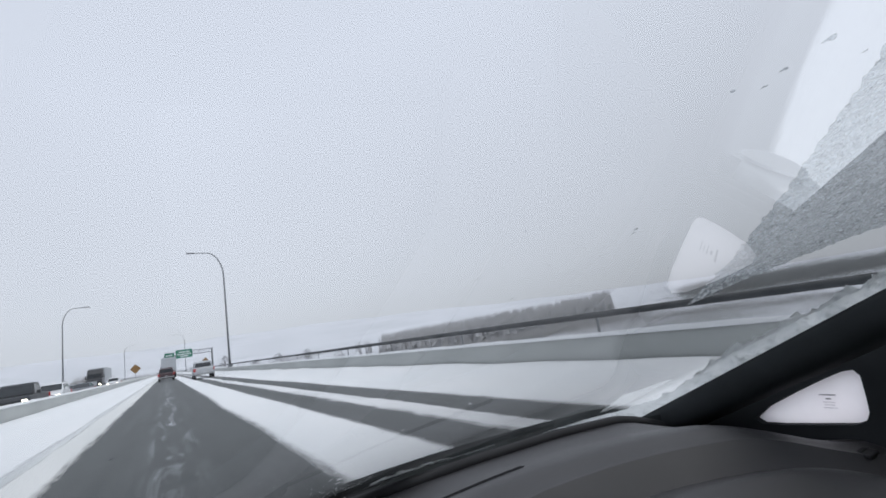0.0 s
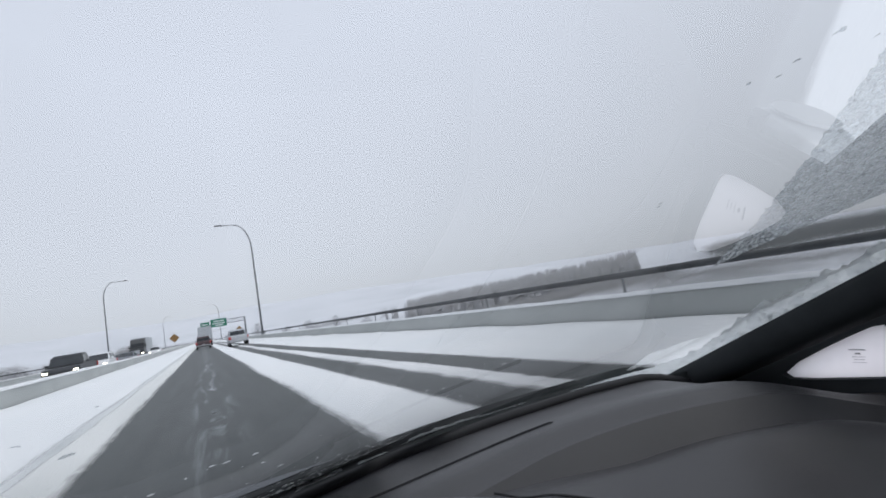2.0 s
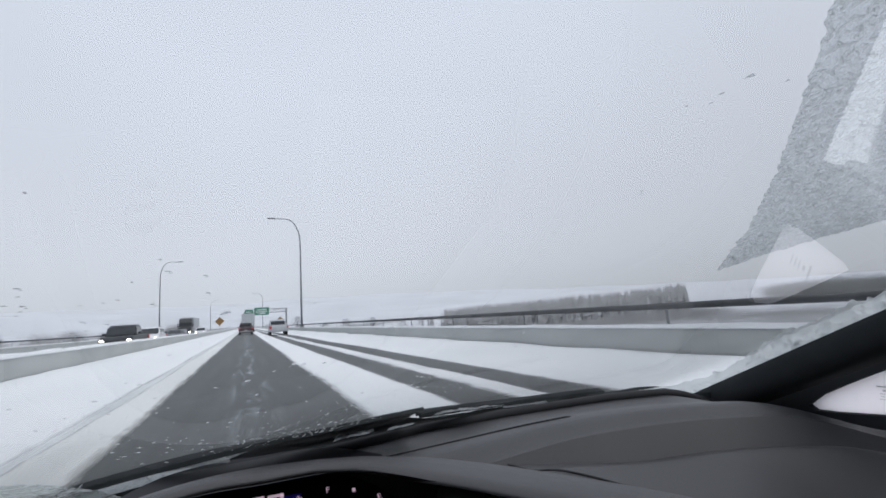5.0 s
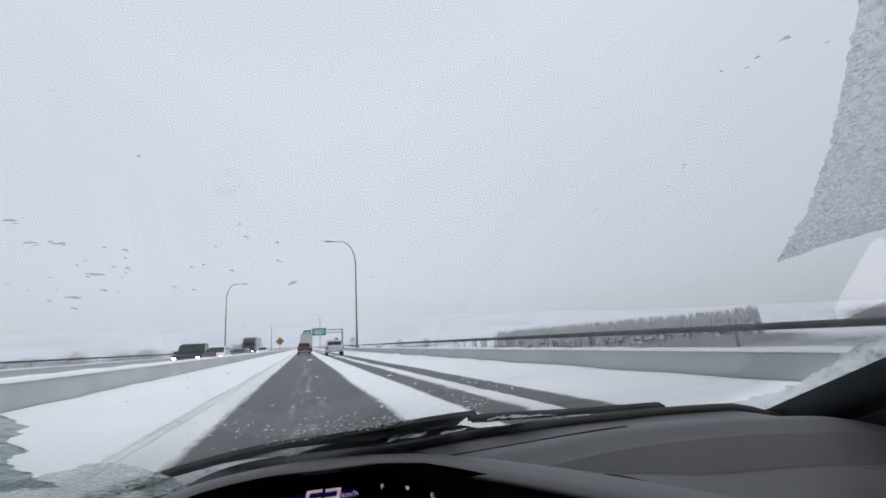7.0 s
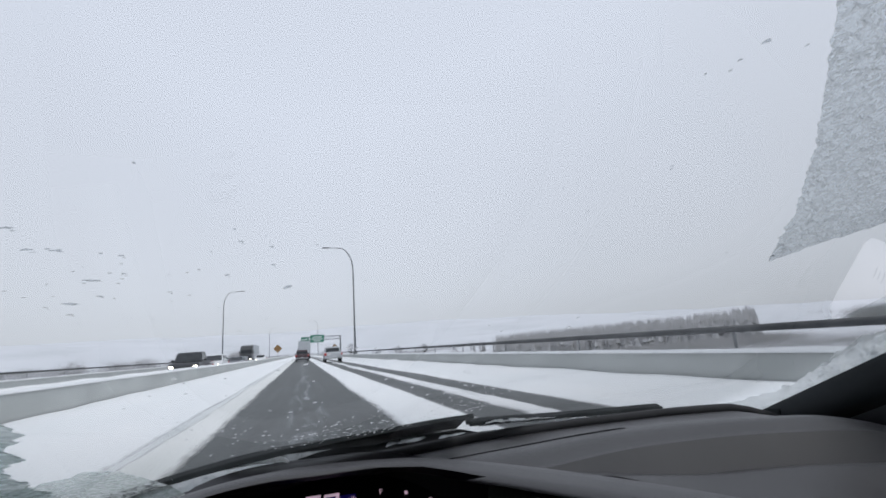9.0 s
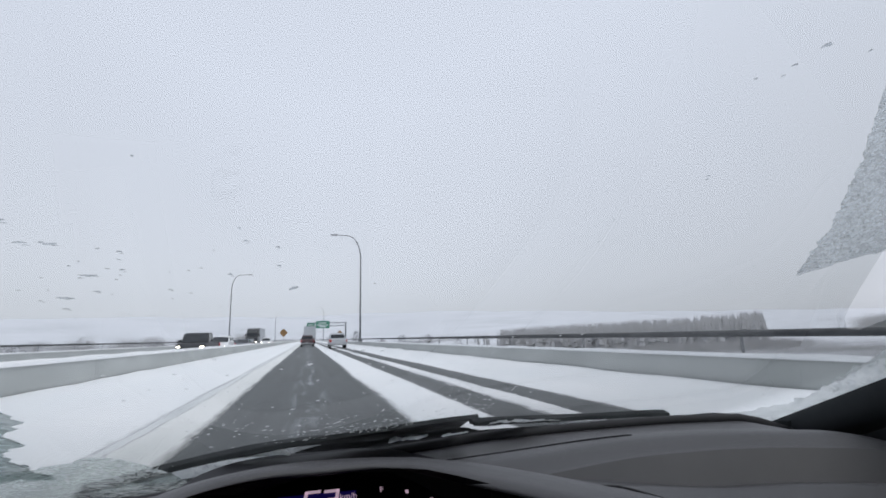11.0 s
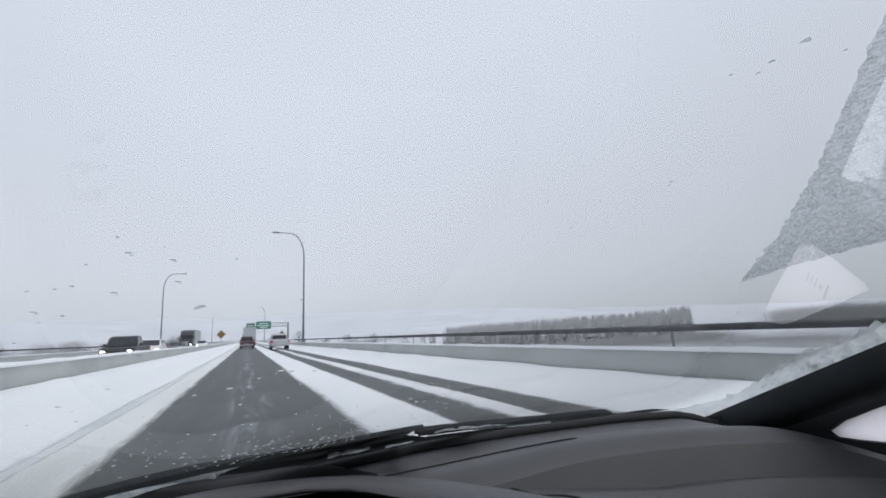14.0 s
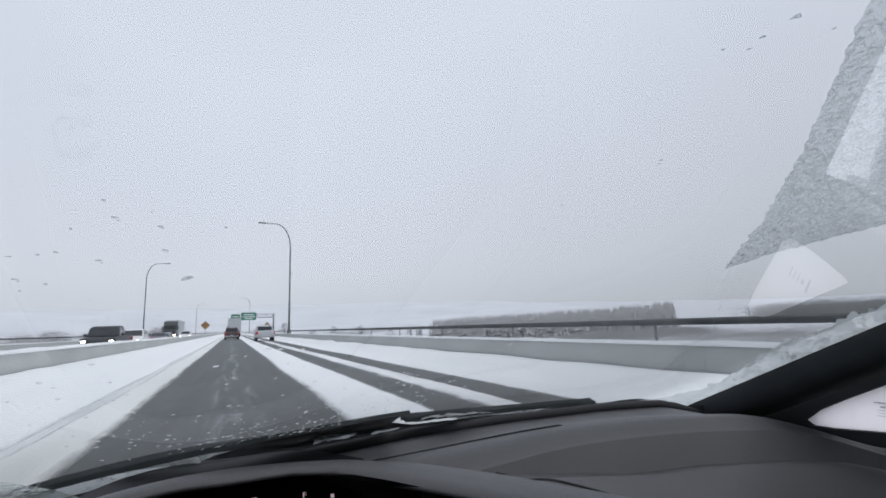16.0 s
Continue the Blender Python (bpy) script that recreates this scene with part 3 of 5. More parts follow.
def vehicle(kind, name, x, y, colour, oncoming, label, lights=True, z=0.0):
    c = CARS[kind]
    length = max(p[0] for p in c["low"])
    root = empty(name, label, "car" if kind != "pickup" else "pickup truck", x, y + (length if oncoming else 0), z, 180 if oncoming else 0, group="cars on the bridge")
    w, paint = c["w"], M_PAINT[colour]
    body = part("body", prism(c["low"], w), paint, root, smooth=False)
    cab = part("cabin", greenhouse(c["cab"], w - 0.05), paint, root)
    pr = c["cab"]
    zlo, zhi = pr[0][1] + 0.06, max(p[1] for p in pr) - 0.13

    def slanted(pa, pb, t0, t1, hw, out):
        """A pane between two points of the cabin's outline."""
        rings = []
        for t in (t0, t1):
            yy, zz = pa[0] + (pb[0] - pa[0]) * t, pa[1] + (pb[1] - pa[1]) * t
            rings.append((yy, zz))
        dy, dz = pb[0] - pa[0], pb[1] - pa[1]
        n = math.hypot(dy, dz)
        oy, oz = -dz / n * out, dy / n * out
        half = lambda zz: hw * (1 - 0.14 * (zz - pr[0][1]) / (zhi - pr[0][1]))
        bm = bmesh.new()
        f = [bm.verts.new((s * half(zz), yy + oy, zz + oz)) for (yy, zz), s in ((rings[0], -1), (rings[0], 1), (rings[1], 1), (rings[1], -1))]
        b = [bm.verts.new((v.co.x, v.co.y - oy * 2, v.co.z - oz * 2)) for v in f]
        bm.faces.new(f)
        bm.faces.new(b[::-1])
        for i in range(4):
            bm.faces.new((f[i], f[(i + 1) % 4], b[(i + 1) % 4], b[i]))
        return bm

    part("rear_window", slanted(pr[0], pr[1], 0.16, 0.9, w - 0.16, 0.012), M_CARGLASS, cab, "dark rear window")
    part("windscreen", slanted(pr[-1], pr[-2], 0.12, 0.94, w - 0.14, -0.012), M_CARGLASS, cab, "dark windscreen")
    for s in (-1, 1):
        ym = (pr[1][0] + pr[-2][0]) / 2
        for ya, yb in ((pr[1][0] + 0.12, ym - 0.06), (ym + 0.06, pr[-2][0] + 0.25)):
            bm = bmesh.new()
            lean = lambda zz: s * (w - 0.05) * (1 - 0.14 * (zz - pr[0][1]) / (max(p[1] for p in pr) - pr[0][1]))
            ins = [bm.verts.new((lean(zz) + s * o, yy, zz)) for o in (0.01, -0.01) for yy, zz in ((ya - 0.06, zlo), (yb + 0.06, zlo), (yb - 0.05, zhi), (ya + 0.05, zhi))]
            bm.faces.new(ins[:4])
            bm.faces.new(ins[4:][::-1])
            for i in range(4):
                bm.faces.new((ins[i], ins[(i + 1) % 4], ins[4 + (i + 1) % 4], ins[4 + i]))
            part("side_window", bm, M_CARGLASS, cab, "dark side window")
        for ax in c["axles"]:
            wheel(root, s * (w + 0.01), ax, c["r"])
        zt = c["low"][3][1]
        part("tail_light", box(s * w - 0.10 - 0.02 * s, s * w + 0.10 - 0.08 * s - 0.02 * s, -0.05, 0.04, zt - 0.36, zt - 0.06, 0.015), M_TAIL, body, "lit red tail light")
        zf = c["low"][-4][1]
        part("head_light", box(s * (w - 0.22) - 0.13, s * (w - 0.22) + 0.13, length - 0.12, length + 0.03, zf - 0.10, zf + 0.01, 0.02), M_HEAD if lights else M_LENS, body, "lit head light")
        part("mirror", box(s * (w + 0.1) - 0.1, s * (w + 0.1) + 0.1, pr[-1][0] - 0.6, pr[-1][0] - 0.48, zlo, zlo + 0.16, 0.03), paint, cab)
    part("rear_bumper", box(-w + 0.04, w - 0.04, -0.12, 0.06, 0.46, 0.62, 0.03), M_CHROME if kind == "pickup" else M_TRIM, body)
    part("front_bumper", box(-w + 0.04, w - 0.04, length - 0.06, length + 0.08, 0.36, 0.54, 0.03), M_TRIM, body)
    part("grille", box(-w + 0.5, w - 0.5, length - 0.02, length + 0.04, 0.56, 0.78, 0.02), M_BLACK, body)
    part("plate_bar", box(-0.16, 0.16, -0.135, -0.121, 0.66, 0.76), M_LENS, body)
    return root


vehicle("pickup", "pickup_truck", 0.05, 80.0, "maroon", False, "dark maroon pickup truck with lit tail lights, driving ahead")
vehicle("pickup", "pickup_truck", 3.55, 58.0, "silver", False, "silver pickup truck with a snowy tailgate in the next lane")
vehicle("pickup", "pickup_truck", -8.0, 38.0, "black", True, "black pickup truck with lit head lights on the opposite road")
vehicle("suv", "suv", -8.2, 50.0, "white", True, "white SUV with bright head lights on the opposite road")
vehicle("sedan", "sedan", -8.1, 66.0, "grey", True, "grey sedan with bright head lights on the opposite road")
vehicle("sedan", "sedan", -11.7, 86.0, "silver", True, "silver sedan with bright head lights on the opposite road")
vehicle("suv", "suv", -8.1, 104.0, "white", True, "white SUV with bright head lights on the opposite road")


def semi_truck(x, y, oncoming, cab_paint, label):
    root = empty("semi_truck", label, "truck", x, y + (18 if oncoming else 0), 0, 180 if oncoming else 0)
    trailer = part("trailer", box(-1.28, 1.28, 0, 13.2, 1.15, 4.05, 0.04), M_PAINT["trailer"], root, "plain grey box trailer")
    part("rear_frame", box(-1.31, 1.31, -0.06, 0.02, 1.1, 4.08, 0.02), M_CHROME, trailer)
    for s in (-1, 1):
        part("rear_door", box(s * 0.63 - 0.6, s * 0.63 + 0.6, -0.09, -0.05, 1.2, 3.98, 0.01), M_PAINT["trailer"], trailer, "grey rear door")
        part("tail_light", box(s * 1.0 - 0.18, s * 1.0 + 0.18, -0.13, -0.06, 0.95, 1.07, 0.01), M_TAIL, trailer, "lit red tail light")
        part("side_skirt", box(s * 1.2 - 0.03, s * 1.2 + 0.03, 3.6, 10.5, 0.45, 1.13, 0.01), M_PAINT["trailer"], trailer)
        for ax in (1.2, 2.5, 12.4, 13.7, 17.2):
            wheel(root, s * 1.25, ax, 0.5)
    cab = part("cab", prism([(13.9, 0.9), (13.9, 3.5), (14.4, 3.9), (15.4, 3.75), (16.0, 3.0), (16.3, 2.1), (17.6, 1.9), (18.0, 1.6), (18.0, 0.5), (17.6, 0.4), (14.2, 0.6)], 1.24), M_PAINT[cab_paint], root, "dark truck cab")
    part("windscreen", box(-1.02, 1.02, 16.0, 16.24, 2.2, 2.95, 0.03), M_CARGLASS, cab, "dark windscreen")
    part("grille", box(-0.5, 0.5, 17.98, 18.06, 0.75, 1.6, 0.03), M_CHROME, cab)
    part("bumper", box(-1.22, 1.22, 17.8, 18.12, 0.4, 0.7, 0.05), M_CHROME, cab)
    for s in (-1, 1):
        part("head_light", box(s * 0.95 - 0.16, s * 0.95 + 0.16, 17.9, 18.05, 0.85, 1.05, 0.02), M_HEAD, cab, "lit head light")
        part("mirror", box(s * 1.42 - 0.1, s * 1.42 + 0.1, 16.2, 16.3, 2.1, 2.7, 0.02), M_BLACK, cab)
    return root


semi_truck(-11.6, 112.0, True, "black", "black semi truck with a grey box trailer on the opposite road")
semi_truck(0.55, 112.0, False, "white", "grey box trailer truck driving far ahead")


# ---- trees ----
def conifer_points(rng, x, y, z, h, r):
    """Ragged whorls of drooping boughs round a stem."""
    vs, fs = [], []
    layers = 7
    for k in range(layers):
        t = k / layers
        zb = z + h * (0.88 * t - 0.03)
        rad = r * (1 - t) ** 0.85 * rng.uniform(0.8, 1.2) + 0.12
        top = len(vs)
        vs.append((x, y, zb + h * 0.24))
        n = 9
        for j in range(n):
            a = 2 * math.pi * (j + rng.uniform(-0.3, 0.3)) / n
            q = rad * (rng.uniform(0.85, 1.25) if j % 2 else rng.uniform(0.4, 0.7))
            vs.append((x + q * math.cos(a), y + q * math.sin(a), zb - rng.uniform(0, 0.05) * h))
        for j in range(n):
            fs.append((top, top + 1 + j, top + 1 + (j + 1) % n))
    return vs, fs


def forest(name, spots, label, seed, material=M_WOOD):
    rng = random.Random(seed)
    vs, fs, ns = [], [], []
    for x, y, h in spots:
        v, f = conifer_points(rng, x, y, land_height(x, y) - 0.4, h, h * rng.uniform(0.11, 0.17))
        k = len(vs)
        vs += v
        fs += [tuple(i + k for i in q) for q in f]
        ns += [Vector(((q[0] - x) * 0.25, (q[1] - y) * 0.25, 1.0)).normalized() for q in v]
    me = bpy.data.meshes.new(name)
    me.from_pydata(vs, [], fs)
    me.materials.append(material)
    me.shade_smooth()
    me.normals_split_custom_set_from_vertices(ns)
    return tagged(new(name, me), label, "forest", kind="stuff")


def stand(seed, az0, az1, r0, r1, count, top0, top1, fill=1.0):
    """Places of trees whose tops reach a given height over the road."""
    rng = random.Random(seed)
    out = []
    for _ in range(count):
        k = rng.random() ** fill
        az, r = radians(az0 + (az1 - az0) * k), rng.uniform(r0, r1)
        x, y = r * math.sin(az), r * math.cos(az)
        top = (top0 + (top1 - top0) * k) * r / r0 * rng.uniform(0.62, 1.06)
        out.append((x, y, max(4.0, top - land_height(x, y))))
    return out


forest("conifer_forest", stand(3, 22.5, 49.5, 300, 430, 1250, 5.6, 10.6) + stand(4, 46.5, 49, 300, 330, 14, 11.5, 12.5), "dense stand of dark conifers paled for haze beyond the bridge", 5)
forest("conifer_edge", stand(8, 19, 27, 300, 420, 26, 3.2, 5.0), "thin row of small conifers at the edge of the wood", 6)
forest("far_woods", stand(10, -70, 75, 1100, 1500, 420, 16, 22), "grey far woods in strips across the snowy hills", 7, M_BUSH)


def brush(name, seed, count, az0, az1, r0, r1, h0, h1, label, size=0.42, spread=3.2, count_each=150, material=M_BUSH, gaps=-0.12):
    """Low leafless scrub, far too many stems to count."""
    rng = np.random.default_rng(seed)
    tufts = []
    for az, r, h in zip(np.radians(rng.uniform(az0, az1, count)), rng.uniform(r0, r1, count), rng.uniform(h0, h1, count)):
        cx, cy = r * math.sin(az), r * math.cos(az)
        if wob(cx, cy, 0.013, 21) >= gaps:
            tufts.append((cx, cy, land_height(cx, cy), h))
    t = np.repeat(np.array(tufts), count_each, axis=0)
    n = len(t)
    a, q, b = rng.uniform(0, 6.28, n), rng.random(n) ** 0.5, rng.random(n)
    mid = np.stack((t[:, 0] + t[:, 3] * spread * q * np.cos(a), t[:, 1] + t[:, 3] * spread * q * np.sin(a), t[:, 2] - 0.2 + t[:, 3] * b * (1.05 - 0.5 * q)), axis=1)
    vs = mid[:, None, :] + rng.uniform(-1, 1, (n, 3, 3)) * size * np.array((1.0, 1.0, 0.8))
    away = np.einsum("ij,ij->i", np.cross(vs[:, 1] - vs[:, 0], vs[:, 2] - vs[:, 0]), mid) > 0
    vs[away] = vs[away][:, ::-1]
    me = bpy.data.meshes.new(name)
    me.from_pydata(vs.reshape(-1, 3).tolist(), [], np.arange(3 * n).reshape(-1, 3).tolist())
    me.materials.append(material)
    me.shade_smooth()
    me.normals_split_custom_set_from_vertices([(0.0, 0.0, 1.0)] * (3 * n))
    return tagged(new(name, me), label, "scrub", kind="stuff")


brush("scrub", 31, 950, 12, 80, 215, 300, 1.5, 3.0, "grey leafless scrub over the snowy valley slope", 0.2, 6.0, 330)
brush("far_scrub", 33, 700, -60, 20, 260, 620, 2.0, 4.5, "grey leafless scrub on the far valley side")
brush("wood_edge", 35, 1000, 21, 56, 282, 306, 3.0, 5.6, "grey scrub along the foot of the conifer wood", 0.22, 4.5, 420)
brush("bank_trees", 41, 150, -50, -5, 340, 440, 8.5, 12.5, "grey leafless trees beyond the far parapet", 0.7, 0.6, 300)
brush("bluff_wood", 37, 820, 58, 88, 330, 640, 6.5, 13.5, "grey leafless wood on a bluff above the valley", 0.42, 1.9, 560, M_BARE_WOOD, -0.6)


def bare_tree(x, y, h, seed):
    rng = random.Random(seed)
    z = land_height(x, y)
    root = empty("bare_tree", "leafless grey bushy tree in the snow", "tree", x, y, z - 0.2, group="bare trees")
    part("trunk", tube([(0, 0, 0), (0.1, 0, h * 0.3), (0, 0.1, h * 0.6)], [h * 0.035, h * 0.025, h * 0.012], 6), M_TRUNK, root)
    bm = bmesh.new()
    for _ in range(14):
        a, b = rng.uniform(0, 6.28), rng.uniform(0.25, 1.1)
        s = Vector((0, 0, h * rng.uniform(0.12, 0.5)))
        d = Vector((math.cos(a) * math.cos(b), math.sin(a) * math.cos(b), math.sin(b))) * h * rng.uniform(0.3, 0.5)
        tube([s, s + d * 0.5, s + d + Vector((0, 0, h * 0.05))], [h * 0.012, h * 0.008, h * 0.003], 4, bm)
    part("limbs", bm, M_TRUNK, root)
    vs, fs = [], []
    for _ in range(520):
        a, b, q = rng.uniform(0, 6.28), rng.uniform(-0.5, 1.5), rng.uniform(0.35, 1.0) ** 0.5
        rr = h * 0.46 * (0.8 + 0.3 * math.sin(3 * a + seed))
        p = Vector((rr * q * math.cos(a) * math.cos(b), rr * q * math.sin(a) * math.cos(b), h * 0.5 + h * 0.48 * q * math.sin(b)))
        k = len(vs)
        for _ in range(3):
            vs.append(p + Vector((rng.uniform(-1, 1), rng.uniform(-1, 1), rng.uniform(-1, 1))) * h * 0.035)
        fs.append((k, k + 1, k + 2))
    me = bpy.data.meshes.new("crown")
    me.from_pydata(vs, [], fs)
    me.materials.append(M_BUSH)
    crown = new("crown", me)
    crown.parent = root
    return root


for i, (az, r, h) in enumerate(((-26, 190, 17.5), (-21, 210, 16.5), (-31, 170, 16.5), (-12, 260, 18), (-14.2, 250, 16), (-15.5, 250, 17), (-38, 180, 18), (-41, 170, 16), (8.5, 300, 12), (11, 280, 14), (14, 330, 11), (17.5, 310, 10), (5.5, 340, 10))):
    bare_tree(r * math.sin(radians(az)), r * math.cos(radians(az)), h, i + 1)


# ---- the car's cabin ----
car = empty("car_cabin", "dark grey car cabin seen from the driver's seat", "car")
GY = 0.86
SLOPE = radians(19.7)


def bow(x):
    """How far the windscreen arches up or down across the car."""
    if x < 0.15:
        u = min(0.15 - x, 0.25)
        return bow(0.15) - 0.1191 * (u - 2 * u * u)
    return 0.0130 - 0.1276 * (x - 0.617) ** 2 - 2.2 * max(0.0, x - 0.85) ** 2


def glass_height(x, y):
    """The curved windscreen, leaning back over the dashboard."""
    w = y - 0.226
    return 0.9723 + 0.3577 * (0.86 - y) -0.0722 * w +0.0506 * w * w + bow(x)


def on_glass(x, s, out=0.0):
    """A point of the windscreen: x across, s up its slope, out metres outside it."""
    y = GY - s * math.cos(SLOPE)
    h = 0.002
    n = Vector(((glass_height(x - h, y) - glass_height(x + h, y)) / (2 * h), (glass_height(x, y - h) - glass_height(x, y + h)) / (2 * h), 1.0)).normalized()
    return Vector((x, y, glass_height(x, y))) + n * out


PILLAR_A, PILLAR_B = Vector((0.977, 0.86, 0.889)), Vector((0.875, -0.30, 1.408))


def pillar_side(s):
    """Where the glass ends against the pillar, at s up its slope."""
    return 0.972 - 0.087 * s * math.cos(SLOPE)


# windscreen, its face turned to the cabin
bm = bmesh.new()
prev = None
for i in range(61):
    s = -0.25 + 1.31 * i / 60
    row = [bm.verts.new(on_glass(-0.62 + (pillar_side(s) + 0.66) * j / 60, s)) for j in range(61)]
    if prev:
        for a in range(60):
            bm.faces.new((prev[a], prev[a + 1], row[a + 1], row[a]))
    prev = row
windscreen = part("windscreen", bm, M_GLASS, car, "raked windscreen with drops and a wiped fan", True)
if windscreen.data.polygons[0].normal.z > 0:
    windscreen.data.flip_normals()

FRONT = [(-0.6, 0.56), (-0.2, 0.62), (-0.07, 0.67), (0.0, 0.715), (0.13, 0.768), (0.29, 0.812), (0.5, 0.824), (0.7, 0.818), (0.85, 0.785), (0.97, 0.755), (1.14, 0.70)]
STEP = [(0.1, 0.56), (0.31, 0.595), (0.47, 0.632), (0.66, 0.615), (0.78, 0.57), (0.88, 0.51), (1.0, 0.44), (1.14, 0.36)]


CREST = [(-0.24, 0.36), (-0.215, 0.48), (-0.185, 0.59), (-0.14, 0.67), (-0.07, 0.715), (0.0, 0.725), (0.08, 0.712), (0.16, 0.682), (0.22, 0.632), (0.26, 0.565), (0.285, 0.47), (0.30, 0.37), (0.31, 0.28)]


def smooth_path(pts, per=5):
    out = []
    for i in range(len(pts) - 1):
        p0, p1, p2, p3 = (Vector(pts[max(0, min(len(pts) - 1, i + d))]) for d in (-1, 0, 1, 2))
        for k in range(per):
            t = k / per
            out.append(0.5 * (2 * p1 + (p2 - p0) * t + (2 * p0 - 5 * p1 + 4 * p2 - p3) * t * t + (3 * p1 - p0 - 3 * p2 + p3) * t ** 3))
    return out + [Vector(pts[-1])]


def lerp_smooth(table, x):
    """The same with its corners rounded off."""
    return sum(lerp_table(table, x + d) for d in (-0.06, -0.03, 0.0, 0.03, 0.06)) / 5


HOLE = [q for q in CREST if q[0] < 0.05] + [(0.06, 0.69), (0.10, 0.645), (0.175, 0.60), (0.23, 0.555), (0.27, 0.50)]


def hood_inside(x, y):
    """1 inside the arch of the instrument hood, 0 outside."""
    if x > 0.262 or y < 0.12:
        return 0.0
    if y < CREST[0][1] and x > -0.24:
        return 1.0
    for (xa, ya), (xb, yb) in zip(HOLE, HOLE[1:]):
        if xa <= x < xb:
            return 1.0 if y < ya + (yb - ya) * (x - xa) / (xb - xa) - 0.010 else 0.0
    return 0.0


def dash_top(x, y):
    """The upper pad: a shallow trough by the glass, then a low crown."""
    y1 = lerp_smooth(STEP, x)
    z = 0.949 + 0.012 * math.exp(-((y - y1 - 0.06) / 0.055) ** 2) - 0.007 * ease(y1 + 0.05, y1, y)
    return z - 0.062 * ease(0.82, 1.06, x)


def step_drop(x):
    return 0.042 * ease(0.22, 0.60, x)


def dash_pad(x, y):
    """The lower pad before the passenger, swelling towards the cabin."""
    y1 = lerp_smooth(STEP, x)
    d = max(0.0, y1 - 0.034 - y)
    return dash_top(x, y1) - step_drop(x) + 0.010 * ease(0.0, 0.05, d) - (0.30 + 1.9 * ease(0.55, 1.0, x)) * max(0.0, d - 0.05) ** 1.35 - (1 - ease(0.22, 0.42, x)) * 0.16 * d


def band(name, near, far, height, steps, label, hole=True, left=-0.6):
    """A strip of the dashboard between two curves across the car."""
    bm = bmesh.new()
    cols = 174
    prev = None
    for i in range(cols + 1):
        x = left + (1.14 - left) * i / cols
        a, b = near(x), far(x)
        row = []
        for j in range(steps + 1):
            y = a + (b - a) * j / steps
            row.append((bm.verts.new((x, y, height(x, y, j / steps))), hole and hood_inside(x, y)))
        if prev:
            for k in range(steps):
                four = (prev[k], prev[k + 1], row[k + 1], row[k])
                if not any(v[1] for v in four):
                    bm.faces.new([v[0] for v in four])
        prev = row
    bmesh.ops.delete(bm, geom=[v for v in bm.verts if not v.link_faces], context="VERTS")
    return part(name, bm, M_DASH, car, label, True)


edge = lambda x: lerp_smooth(STEP, x)
dash = band("dashboard", edge, lambda x: lerp_table(FRONT, x), lambda x, y, k: dash_top(x, y), 60, "dark grey moulded plastic dashboard top")
band("dash_step", lambda x: edge(x) - 0.034 * ease(0.22, 0.60, x), edge, lambda x, y, k: dash_top(x, edge(x)) - step_drop(x) * (1 - k), 4, "shadowed step in the dashboard", left=0.28)
band("dash_pad", lambda x: 0.05, lambda x: edge(x) - 0.034 * ease(0.22, 0.60, x), lambda x, y, k: dash_pad(x, y), 60, "dark grey padded lower dashboard")

bm = tube([(x, lerp_table(FRONT, x) + 0.004, 0.953 - 0.062 * ease(0.82, 1.06, x)) for x in [-0.6 + 0.04 * k for k in range(43)]], 0.010, 8)
part("windscreen_seal", bm, M_TRIM, car, smooth=True)
slot_pts = [(0.165 + 0.35 * k / 12, 0.664 + 0.036 * k / 12 + 0.004 * math.sin(k / 12 * 3.14)) for k in range(13)]
for off in (0.0, 0.007):
    part("defrost_slot", tube([(x, y + off, dash_top(x, y + off) + 0.0002) for x, y in slot_pts], 0.0014, 6), M_SCREEN, dash, "narrow black defroster slot")
seam = [(0.325, 0.595), (0.357, 0.540), (0.406, 0.493), (0.447, 0.452), (0.487, 0.40), (0.52, 0.34), (0.54, 0.27)]
part("panel_seam", tube([(x, y, dash_pad(x, y) + 0.0008) for x, y in smooth_path(seam)], 0.0017, 6), M_TRIM, dash)

